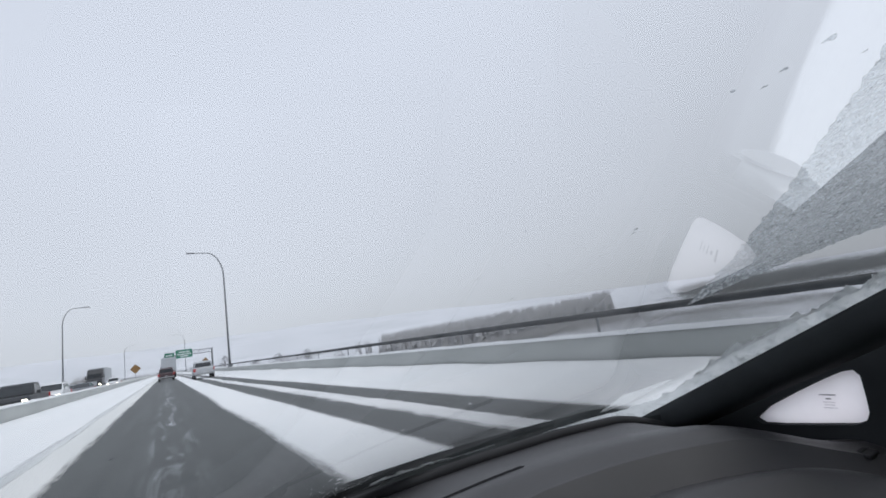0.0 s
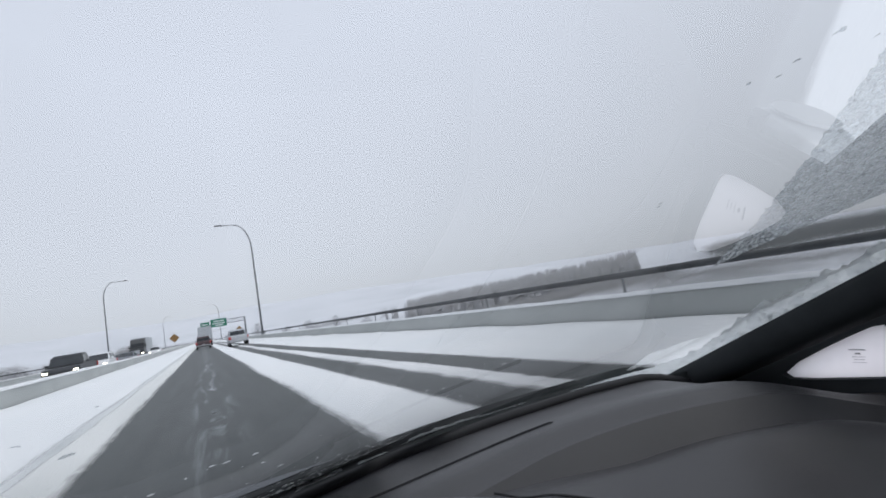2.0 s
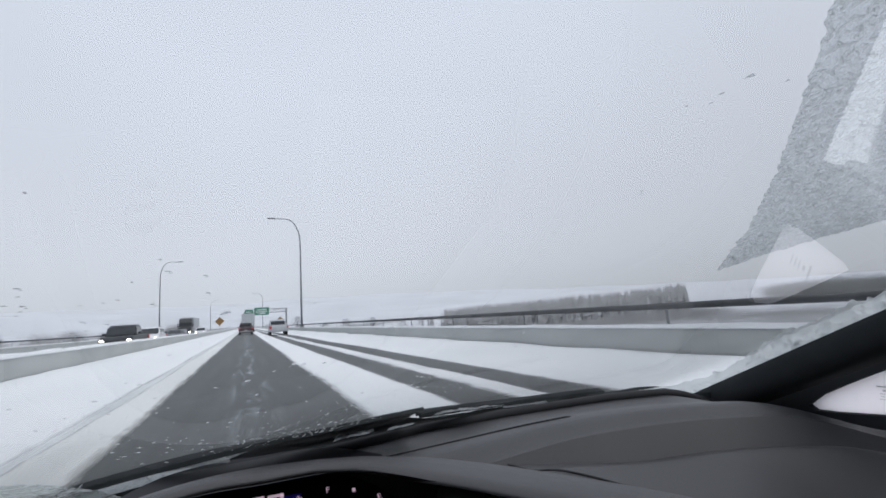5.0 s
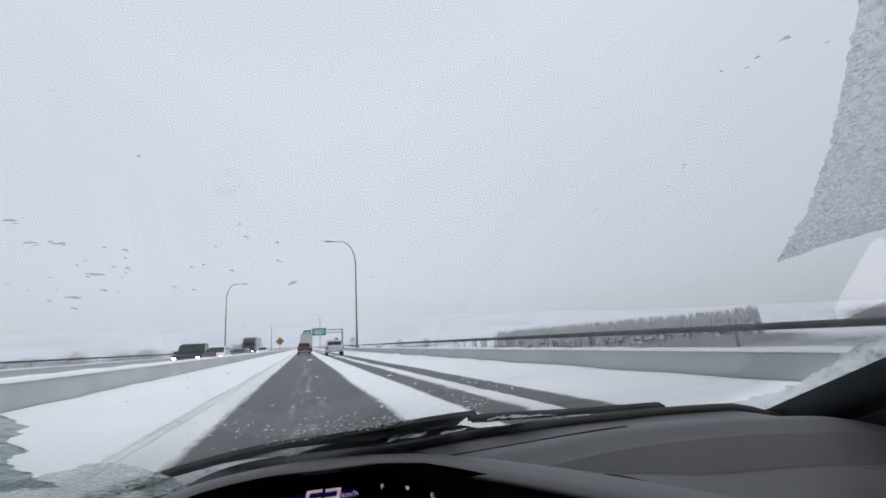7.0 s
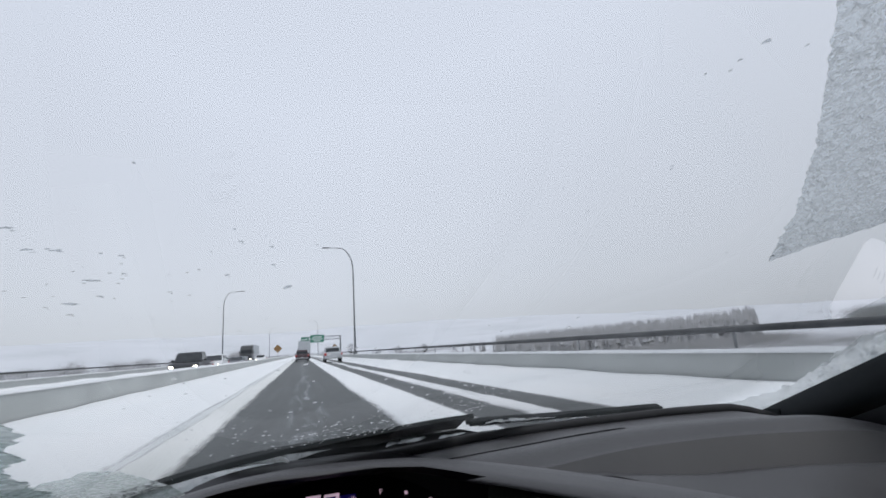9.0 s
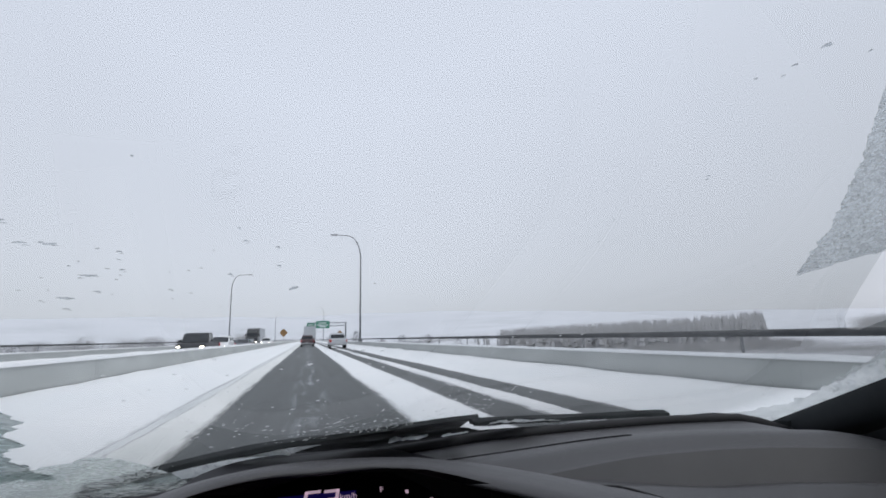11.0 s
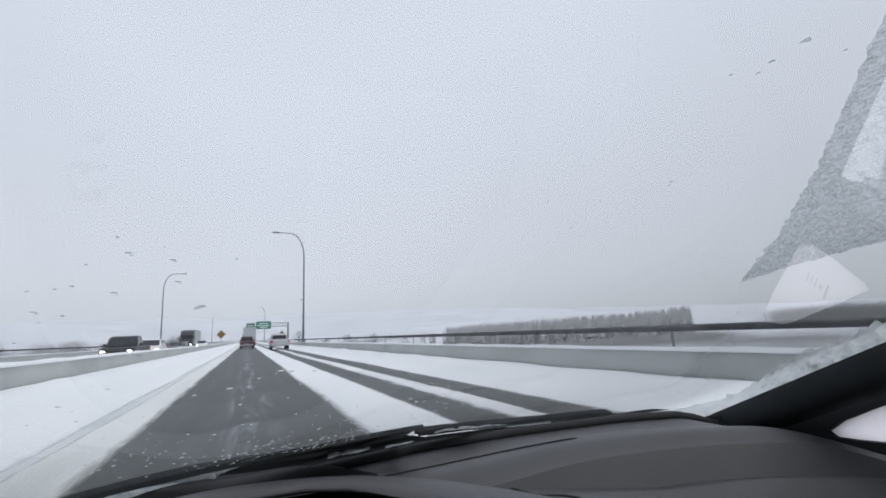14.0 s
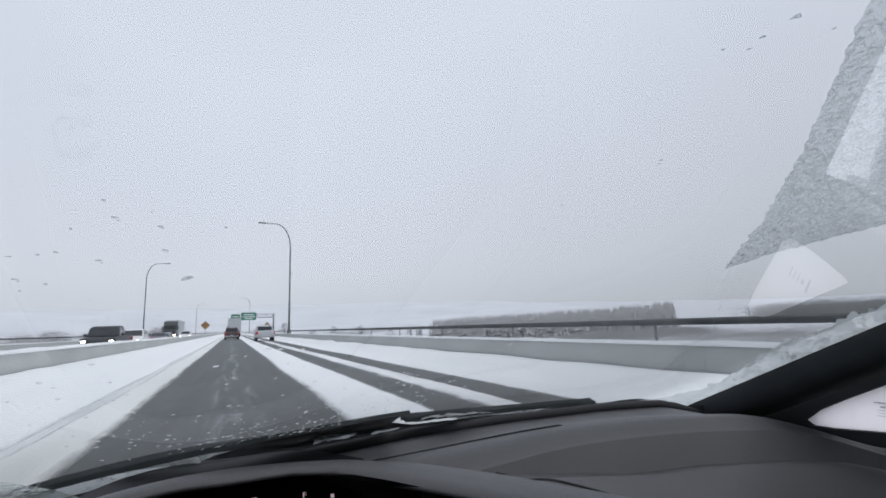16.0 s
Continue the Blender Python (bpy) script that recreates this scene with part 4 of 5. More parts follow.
# instrument hood: an arched lip round a black display
rim = smooth_path(CREST)
crest = [Vector((-0.01 + 0.87 * (p.x + 0.01), -0.03 + 0.87 * (p.y + 0.03))) for p in rim if p.x < 0.085]
crest += smooth_path([(0.115, 0.602), (0.175, 0.572), (0.230, 0.520), (0.268, 0.462), (0.302, 0.402), (0.328, 0.350), (0.342, 0.300), (0.348, 0.250), (0.350, 0.16)])
rings = []
for i, p in enumerate(crest):
    d = (crest[min(i + 1, len(crest) - 1)] - crest[max(i - 1, 0)]).normalized()
    n = Vector((-d.y, d.x))
    z = 0.982 - 0.11 * ease(0.53, 0.25, p.y) * (1 - ease(0.05, 0.12, p.x)) - 0.012 * ease(0.08, 0.25, p.x) - 0.03 * ease(0.33, 0.16, p.y) * ease(0.05, 0.12, p.x)
    side = ease(0.02, 0.20, p.x)
    v = 0.015 * math.exp(-(p.x / 0.06) ** 2) + 0.026 * ease(0.07, 0.19, p.x)
    lip = ((0.03, -0.012), (-0.010 - v, -0.011), (-0.016 - v, -0.008), (-0.015 - v, -0.004), (-0.008 - v / 2, -0.001), (0.0, 0.0))
    skirt = [((0.022, -0.004), (0.022, -0.003)), ((0.05, -0.018), (0.055, -0.011)), ((0.085, -0.042), (0.10, -0.027)), ((0.12, -0.08), (0.15, -0.060)), ((0.125, -0.16), (0.18, -0.13))]
    rings.append([(p.x + n.x * o, p.y + n.y * o, z + h) for o, h in lip + tuple((u[0] + (w[0] - u[0]) * side, u[1] + (w[1] - u[1]) * side) for u, w in skirt)])
hood = part("instrument_hood", loft(rings, close=False), M_DASH_LOW, car, "arched matt grey instrument hood", True)
# Added plate: keeps the lit figures from mirroring in the windscreen.
baffle = [[Vector(r[1]) + Vector((0, -0.085, 0.0235)), Vector(r[1]), Vector(r[1]) + Vector((0, 0.14, -0.002))] for r in rings if -0.17 < r[1][0] < 0.17]
part("hood_baffle", loft(baffle, close=False), M_SCREEN, hood, "black plate added under the hood to block display light")


bm = bmesh.new()
curve = smooth_path([(0.215, 0.58), (0.202, 0.552), (0.187, 0.517), (0.171, 0.488), (0.152, 0.463), (0.131, 0.452), (0.107, 0.448), (0.066, 0.446)], 3)
bm.faces.new([bm.verts.new((x, y, 0.943 + 0.05 * (y - 0.56))) for x, y in [tuple(q) for q in curve] + [(0.066, 0.2), (0.325, 0.2), (0.33, 0.36), (0.31, 0.45), (0.26, 0.55)]])
part("side_panel", bm, M_DASH_LOW, hood, "flat grey panel beside the display")
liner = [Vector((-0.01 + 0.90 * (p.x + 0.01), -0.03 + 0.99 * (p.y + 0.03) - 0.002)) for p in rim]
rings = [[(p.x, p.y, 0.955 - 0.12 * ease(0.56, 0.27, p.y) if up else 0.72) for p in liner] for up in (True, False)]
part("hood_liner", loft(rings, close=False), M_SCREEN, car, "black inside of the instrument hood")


def on_panel(u, v):
    """A point of the sloping display: u across, v up."""
    return Vector((u, 0.67 + 0.8 * v, 0.925 + 0.6 * v))


bm = bmesh.new()
bm.faces.new([bm.verts.new(on_panel(p.x * 0.985, (min(p.y, 0.715) - 0.006 - 0.67) / 0.8)) for p in rim])
display = part("display", bm, M_SCREEN, car, "black digital instrument display")


def panel_bar(u0, v0, u1, v1, w, slant=0.0, bm=None):
    bm = bm or bmesh.new()
    d = Vector((u1 - u0, v1 - v0)).normalized() * (w / 2)
    n = Vector((-d.y, d.x))
    pts = [Vector((u0, v0)) - d * 0.6 + n, Vector((u1, v1)) + d * 0.6 + n, Vector((u1, v1)) + d * 0.6 - n, Vector((u0, v0)) - d * 0.6 - n]
    lift = Vector((0, -0.0012, 0.0018))
    bm.faces.new([bm.verts.new(on_panel(p.x + slant * p.y, p.y - 0.011) + lift) for p in pts])
    return bm


def digit(segments, u, v, w, h, t, name):
    """A seven-segment figure."""
    bm = bmesh.new()
    places = {"a": (0, h, w, h), "b": (w, h / 2, w, h), "c": (w, 0, w, h / 2), "d": (0, 0, w, 0), "e": (0, 0, 0, h / 2), "f": (0, h / 2, 0, h), "g": (0, h / 2, w, h / 2)}
    for s in segments:
        a, b, c, d = places[s]
        panel_bar(u + a, v + b, u + c, v + d, t, 0.18, bm)
    return part(name, bm, M_DIGIT, display, "pale pink lit speed figure 6" if name == "figure_six" else "pale pink lit speed figure 2")


def words(text, u, v, size, name):
    cu = bpy.data.curves.new(name, "FONT")
    cu.body, cu.size = text, size
    tmp = bpy.data.objects.new(name, cu)
    scene.collection.objects.link(tmp)
    me = bpy.data.meshes.new_from_object(tmp.evaluated_get(bpy.context.evaluated_depsgraph_get()))
    bpy.data.objects.remove(tmp)
    for w in me.vertices:
        w.co = on_panel(u + w.co.x, v + w.co.y - 0.011) + Vector((0, -0.0012, 0.0018))
    me.materials.clear()
    me.materials.append(M_DIGIT)
    ob = new(name, me)
    ob.parent = display
    return tagged(ob, "pale lit writing " + text)


bm = bmesh.new()
bm.faces.new([bm.verts.new(on_panel(u, v - 0.011) + Vector((0, -0.0008, 0.0010))) for u, v in ((-0.053, -0.011), (0.048, -0.009), (0.053, 0.017), (-0.049, 0.019))])
part("display_field", bm, M_BLUE, display, "dark blue lit field")
digit("acdefg", -0.016, -0.005, 0.017, 0.025, 0.0046, "figure_six")
digit("abged", 0.008, -0.006, 0.017, 0.025, 0.0046, "figure_two")
words("km/h", 0.030, 0.005, 0.0115, "unit_writing")
words("F", 0.084, 0.009, 0.012, "gauge_letter")
words("E", 0.150, -0.016, 0.012, "gauge_letter")
words("C", -0.165, -0.031, 0.012, "gauge_letter")
words("H", -0.099, 0.000, 0.012, "gauge_letter")
for k in range(8):
    part("gauge_bar", panel_bar(0.123 + 0.0035 * k, -0.013 - 0.0016 * k, 0.123 + 0.0035 * k, -0.018 - 0.0016 * k, 0.0028), M_DIGIT, display)
    part("gauge_bar", panel_bar(-0.153 + 0.0032 * k, -0.030 + 0.0016 * k, -0.153 + 0.0032 * k, -0.035 + 0.0016 * k, 0.0026), M_DIGIT, display)
part("fuel_symbol", panel_bar(0.121, 0.004, 0.121, 0.007, 0.0045), M_DIGIT, display, "small lit pump mark")
part("temperature_symbol", panel_bar(-0.130, -0.007, -0.130, -0.002, 0.0035), M_DIGIT, display, "small lit mark")

# right front pillar, quarter window and door
a, b = PILLAR_A, PILLAR_B
rings = []
for k in range(13):
    p = a.lerp(b, k / 12)
    rings.append([p + Vector(o) for o in ((-0.022, 0.0, 0.010), (-0.016, 0.010, 0.022), (0.03, 0.03, 0.014), (0.08, 0.01, -0.025), (0.05, -0.02, -0.034), (-0.004, -0.012, -0.026), (-0.022, -0.006, -0.010))])
part("pillar", loft(rings), M_PILLAR, car, "matt black windscreen pillar", True)

QW = [(0.63, 0.9217), (0.602, 0.9449), (0.55, 0.9731), (0.5, 0.998), (0.4628, 1.0146), (0.4448, 1.0179), (0.4369, 1.008), (0.4369, 0.9739), (0.4383, 0.9466), (0.4455, 0.9316), (0.4628, 0.9242), (0.52, 0.919), (0.58, 0.914), (0.618, 0.913)]
OUT = [(0.80, 0.86), (0.76, 0.95), (0.66, 1.01), (0.56, 1.06), (0.48, 1.10), (0.42, 1.12), (0.375, 1.10), (0.37, 1.03), (0.37, 0.97), (0.37, 0.90), (0.40, 0.86), (0.48, 0.84), (0.58, 0.84), (0.70, 0.84)]
bm = bmesh.new()
loops = [[bm.verts.new((x, y, z)) for y, z in loop] for x, loop in ((1.055, OUT), (1.055, QW), (1.095, QW), (1.095, OUT))]
for la, lb in zip(loops, loops[1:] + loops[:1]):
    for i in range(len(QW)):
        j = (i + 1) % len(QW)
        bm.faces.new((la[i], la[j], lb[j], lb[i]))
part("quarter_window_trim", bm, M_PILLAR, car, "black trim round the small front quarter window")
bm = bmesh.new()
bm.faces.new([bm.verts.new((1.072, y, z)) for y, z in QW])
qpane = part("quarter_window", bm, M_CLEAR, car, "small triangular quarter window whitened by stuck snow")
for (z, w, hgt) in ((0.971, 0.025, 0.0022), (0.964, 0.008, 0.003), (0.958, 0.019, 0.0009), (0.953, 0.016, 0.0009), (0.948, 0.021, 0.0009)):
    part("etched_bar", box(1.0685, 1.0695, 0.499 - w / 2, 0.499 + w / 2, z - hgt / 2, z + hgt / 2), M_ETCH, qpane, "faint etched maker's bar")
part("door_panel", box(1.05, 1.12, -0.9, 0.372, 0.3, 0.926, 0.015), M_TRIM, car, "black door panel")
part("lower_sail", box(1.03, 1.12, 0.374, 0.86, 0.3, 0.885, 0.02), M_TRIM, car, "black trim below the quarter window")
part("window_sill_vent", box(0.995, 1.03, 0.43, 0.60, 0.886, 0.894, 0.003), M_TRIM, car, "grey side demister vent")
for k in range(4):
    part("vent_slot", box(1.0, 1.028, 0.445 + 0.04 * k, 0.475 + 0.04 * k, 0.8942, 0.8955), M_TRIM, dash)
part("door_frame", box(1.045, 1.10, 0.352, 0.385, 0.88, 1.125, 0.01), M_TRIM, car)
part("door_frame", box(0.93, 1.06, -0.62, -0.54, 0.88, 1.45, 0.01), M_TRIM, car)
header = lambda y: 1.045 + 0.366 * (0.352 - y)
bm = loft([[(1.048, y, header(y)), (1.085, y, header(y)), (1.06, y, header(y) + 0.05), (1.02, y, header(y) + 0.05)] for y in (0.37, 0.2, 0.0, -0.2, -0.56)])
part("window_header", bm, M_TRIM, car, "black upper frame of the passenger door")
bm = bmesh.new()
bm.faces.new([bm.verts.new((1.062, y, z)) for y, z in ((-0.54, 0.92), (0.356, 0.92), (0.356, header(0.356) + 0.01), (-0.54, header(-0.54) + 0.01))])
part("door_window", bm, M_DOOR_GLASS, car, "clear passenger door window")
rings = []
for k in range(13):
    a = math.pi * k / 12
    w = math.sin(a) ** 0.5
    rings.append([(1.225 - 0.105 * math.cos(a), 0.345 + 0.043 * w * (1.25 if math.cos(b) > 0 else 0.55) * math.cos(b), 0.963 + 0.066 * w * math.sin(b)) for b in (2 * math.pi * j / 20 for j in range(20))])
mirror = part("door_mirror", loft(rings), M_PAINT["silver"], car, "silver door mirror housing", True)
part("mirror_glass", loft([[(1.225 + 0.082 * math.cos(b), y, 0.963 + 0.046 * math.sin(b)) for b in (2 * math.pi * j / 24 for j in range(24))] for y in (0.322, 0.316)]), M_CHROME, mirror)
part("mirror_arm", box(1.10, 1.16, 0.325, 0.365, 0.905, 0.945, 0.012), M_TRIM, mirror)

# the rest of the shell, behind and above
part("roof", box(-0.66, 1.1, -1.9, -0.13, 1.40, 1.46, 0.02), M_HEADLINER, car, "grey cloth headliner")
part("door_panel", box(-0.66, -0.58, -0.9, 0.80, 0.3, 0.895, 0.02), M_TRIM, car, "black door panel")
part("pillar", tube([(-0.62, 0.84, 0.90), (-0.58, -0.30, 1.47)], 0.045, 8), M_TRIM, car, "matt black windscreen pillar")
part("roof_skin", box(-0.68, 1.12, -1.95, -0.14, 1.463, 1.49, 0.012), M_PAINT["grey"], car, "grey painted roof")
for x0, x1 in ((1.102, 1.116), (-0.676, -0.662)):
    part("rear_quarter", box(x0, x1, -1.93, -0.64, 0.86, 1.46, 0.004), M_PAINT["grey"], car, "grey painted rear quarter")
    part("rear_side_window", box(x0 - 0.003, x1 + 0.003, -1.70, -0.74, 1.0, 1.36, 0.003), M_CARGLASS, car, "dark rear side window")
part("tailgate", box(-0.67, 1.11, -1.972, -1.952, 0.84, 1.49, 0.006), M_PAINT["grey"], car, "grey painted tailgate")
part("rear_window", box(-0.5, 0.94, -1.977, -1.971, 1.02, 1.40, 0.002), M_CARGLASS, car, "dark rear window")
for x in (-0.52, 0.96):
    part("tail_light", box(x - 0.1, x + 0.1, -2.115, -2.09, 0.62, 0.76, 0.01), M_TAIL, car, "red tail light")
    part("head_light", box(x - 0.16, x + 0.16, 2.06, 2.11, 0.50, 0.60, 0.015), M_LENS, car, "clear head light")
part("rear_wall", box(-0.66, 1.1, -1.95, -1.9, 0.2, 1.5), M_HEADLINER, car)
part("rear_side", box(1.04, 1.1, -1.9, -0.62, 0.3, 1.46), M_HEADLINER, car)
part("rear_side", box(-0.66, -0.6, -1.9, -0.62, 0.3, 1.46), M_HEADLINER, car)
part("cabin_floor", box(-0.66, 1.1, -1.9, 0.86, 0.2, 0.3), M_TRIM, car)
part("bulkhead", box(-0.6, 1.03, 0.50, 0.56, 0.3, 0.74), M_TRIM, car)
for cx in (0.0, 0.75):
    seat = part("seat", box(cx - 0.25, cx + 0.25, -0.75, -0.15, 0.3, 0.55, 0.06), M_HEADLINER, car, "grey cloth seat")
    part("backrest", box(cx - 0.25, cx + 0.25, -0.92, -0.76, 0.5, 1.12, 0.06), M_HEADLINER, seat)
# the outside of the car
rings = []
for k in range(9):
    y = 0.97 + 1.05 * k / 8
    z = 0.735 - 0.06 * (k / 8) - 0.14 * max(0, k / 8 - 0.75) ** 1.2
    w = 0.86 - 0.10 * (k / 8) ** 2
    rings.append([(0.235 + w * u, y, z - 0.05 * abs(u) ** 3 - d) for u, d in ((-1, 0), (-0.75, 0), (-0.4, 0), (0, 0), (0.4, 0), (0.75, 0), (1, 0), (1, 0.05), (-1, 0.05))])
part("bonnet", loft(rings), M_PAINT["grey"], car, "grey bonnet below the windscreen", True)
SIDE = [(-1.95, 0.40), (-2.05, 0.62), (-2.0, 0.84), (-1.8, 0.885), (0.9, 0.872), (1.0, 0.74), (1.9, 0.64), (2.08, 0.54), (2.1, 0.32), (1.72, 0.24), (1.66, 0.46), (1.5, 0.60), (1.3, 0.64), (1.1, 0.60), (0.94, 0.46), (0.88, 0.22), (-0.90, 0.22), (-0.96, 0.46), (-1.12, 0.60), (-1.32, 0.64), (-1.52, 0.60), (-1.68, 0.46), (-1.74, 0.26)]
for x0, x1 in ((1.125, 1.165), (-0.705, -0.665)):
    part("body_side", loft([[(x, y, z) for y, z in SIDE] for x in (x0, x1)]), M_PAINT["grey"], car, "grey painted flank")
part("front_bumper", box(-0.66, 1.12, 1.98, 2.14, 0.26, 0.56, 0.05), M_PAINT["grey"], car)
part("rear_bumper", box(-0.66, 1.12, -2.10, -1.96, 0.26, 0.84, 0.05), M_PAINT["grey"], car)
for x in (-0.72, 1.18):
    for y in (1.3, -1.32):
        wheel(car, x, y, 0.32)


# cowl and wipers outside the glass
COWL = [(-0.623, -0.334), (-0.383, -0.115), (-0.206, 0.06), (-0.085, 0.159), (0.022, 0.207), (0.127, 0.203), (0.244, 0.158), (0.293, 0.085), (0.414, 0.024), (0.649, -0.038), (0.797, -0.035), (0.895, 0.017), (1.023, 0.068)]
bm = bmesh.new()
prev = None
for k in range(61):
    x = -0.62 + 1.72 * k / 60
    t = lerp_table(COWL, x) - 0.035 - 0.07 * ease(-0.36, -0.28, x) * ease(0.0, -0.07, x) - 0.030 * ease(0.10, 0.20, x) * ease(0.68, 0.60, x)
    top = on_glass(x, t, 0.014)
    lip, foot = top + (top - Vector((0.0, 0.03, 1.16))) * 0.2, on_glass(x, t - 0.2, 0.02)
    row = [bm.verts.new(lip.lerp(foot, k2)) for k2 in (0.0, 0.3, 0.65, 1.0)]
    if prev:
        for q in range(3):
            bm.faces.new((prev[q], prev[q + 1], row[q + 1], row[q]))
    prev = row
    low = [bm.verts.new((x, lerp_table(FRONT, x) + 0.006, 0.944)), bm.verts.new((x, lerp_table(FRONT, x) + 0.0, 0.70))]
    if k:
        bm.faces.new((low_prev[0], low[0], row[3], row_prev[3]))
        bm.faces.new((low_prev[1], low[1], low[0], low_prev[0]))
    low_prev, row_prev = low, row
part("cowl", bm, M_RUBBER, car, "black plastic cowl below the windscreen", True)


def wiper(name, table, height, label):
    pts = [Vector((p.x, p.y - 0.016 - 0.012 * ease(-0.12, 0.10, p.x))) for p in smooth_path(table, 6)]
    rings = []
    for i, p in enumerate(pts):
        k = i / (len(pts) - 1)
        h = height * (0.22 + 0.78 * ease(-0.10, 0.12, p.x))
        rings.append([on_glass(p.x, p.y + s, o) for s, o in ((0, 0.009), (-h * 0.15, 0.012), (-h * 0.6, 0.019), (-h, 0.020), (-h, 0.010))])
    root = part(name, loft(rings), M_RUBBER, car, label)
    blade = [[on_glass(p.x, p.y + s, o) for s, o in ((0.004, 0.003), (0.004, 0.009), (-0.006, 0.011), (-0.002, 0.003))] for p in pts]
    part("blade", loft(blade), M_RUBBER, root)
    return root


wiper("wiper", [(-0.376, -0.068), (-0.203, 0.102), (-0.084, 0.195), (0.021, 0.242), (0.126, 0.241), (0.24, 0.205)], 0.105, "black wiper parked at the foot of the glass, flecked with snow")
wiper("wiper", [(0.255, 0.138), (0.41, 0.058), (0.588, 0.001), (0.758, -0.008)], 0.020, "thin black passenger wiper blade lying low")


# ---- ice, snow and drops on the glass ----
def ice_material(name, low, high, body, fine, relief=0.006, cut0=0.36, cut1=0.68, clear=(0.78, 0.81, 0.82)):
    m, n, l, p = nodes_of(name)
    n.remove(p)
    tc, mp = n.new("ShaderNodeTexCoord"), n.new("ShaderNodeMapping")
    no, ra = n.new("ShaderNodeTexNoise"), n.new("ShaderNodeValToRGB")
    mp.inputs["Scale"].default_value = (1.0, 1.3, 1.3)
    no.inputs["Scale"].default_value, no.inputs["Detail"].default_value, no.inputs["Distortion"].default_value = fine, 5, 1.2
    e = ra.color_ramp.elements
    e[0].position, e[0].color, e[1].position, e[1].color = cut0, (low, low, low, 1), cut1, (high, high, high, 1)
    tr, df, tl, gl, m1, m2, m3 = (n.new("ShaderNode" + k) for k in ("BsdfTransparent", "BsdfDiffuse", "BsdfTranslucent", "BsdfGlossy", "MixShader", "MixShader", "MixShader"))
    tr.inputs[0].default_value = (*clear, 1)
    df.inputs[0].default_value = (*body, 1)
    tl.inputs[0].default_value = (*body, 1)
    gl.inputs["Roughness"].default_value = 0.25
    bp = n.new("ShaderNodeBump")
    bp.inputs["Distance"].default_value = relief
    l.new(tc.outputs["Object"], mp.inputs[0])
    l.new(mp.outputs[0], no.inputs["Vector"])
    l.new(no.outputs[0], ra.inputs[0])
    l.new(no.outputs[0], bp.inputs["Height"])
    for s in (df, tl, gl):
        l.new(bp.outputs[0], s.inputs["Normal"])
    m1.inputs[0].default_value, m2.inputs[0].default_value = 0.78, 0.10
    l.new(df.outputs[0], m1.inputs[1])
    l.new(tl.outputs[0], m1.inputs[2])
    l.new(m1.outputs[0], m2.inputs[1])
    l.new(gl.outputs[0], m2.inputs[2])
    l.new(ra.outputs[0], m3.inputs[0])
    l.new(tr.outputs[0], m3.inputs[1])
    l.new(m2.outputs[0], m3.inputs[2])
    l.new(m3.outputs[0], n["Material Output"].inputs[0])
    return m


M_ICE = ice_material("crinkled_ice", 0.20, 0.96, (0.66, 0.69, 0.71), 170, 0.012, 0.43, 0.60)
M_GREY_SLUSH = ice_material("grey_slush", 0.22, 0.95, (0.62, 0.67, 0.67), 34, 0.016, 0.44, 0.58, (0.36, 0.42, 0.41))
M_SMEAR = ice_material("faint_smear", 0.0, 0.065, (0.40, 0.42, 0.44), 170, 0.001, 0.38, 0.66, (0.99, 0.99, 0.99))
M_FILM = ice_material("watery_slush", 0.12, 0.92, (0.80, 0.84, 0.83), 70, 0.006, 0.42, 0.58, (0.72, 0.78, 0.76))


def crust_material():
    """Wet snow: light passes through it, with grey soaked spots."""
    m, n, l, p = nodes_of("wet_snow_crust")
    n.remove(p)
    tc, no, ra = n.new("ShaderNodeTexCoord"), n.new("ShaderNodeTexNoise"), n.new("ShaderNodeValToRGB")
    no.inputs["Scale"].default_value, no.inputs["Detail"].default_value, no.inputs["Roughness"].default_value = 62, 8, 0.72
    e = ra.color_ramp.elements
    e[0].position, e[0].color, e[1].position, e[1].color = 0.30, (0.42, 0.45, 0.46, 1), 0.47, (0.92, 0.95, 0.96, 1)
    df, tl, mx, bp = (n.new("ShaderNode" + k) for k in ("BsdfDiffuse", "BsdfTranslucent", "MixShader", "Bump"))
    bp.inputs["Distance"].default_value = 0.012
    mx.inputs[0].default_value = 0.72
    l.new(tc.outputs["Object"], no.inputs["Vector"])
    l.new(no.outputs[0], ra.inputs[0])
    l.new(no.outputs[0], bp.inputs["Height"])
    for sh in (df, tl):
        l.new(ra.outputs[0], sh.inputs[0])
        l.new(bp.outputs[0], sh.inputs["Normal"])
    l.new(df.outputs[0], mx.inputs[1])
    l.new(tl.outputs[0], mx.inputs[2])
    l.new(mx.outputs[0], n["Material Output"].inputs[0])
    return m


M_WET = crust_material()
M_DROP = ice_material("meltwater_drop", 0.15, 0.66, (0.27, 0.29, 0.31), 420)
M_FLECK = ice_material("snow_fleck", 0.92, 1.0, (0.96, 0.97, 0.98), 200)

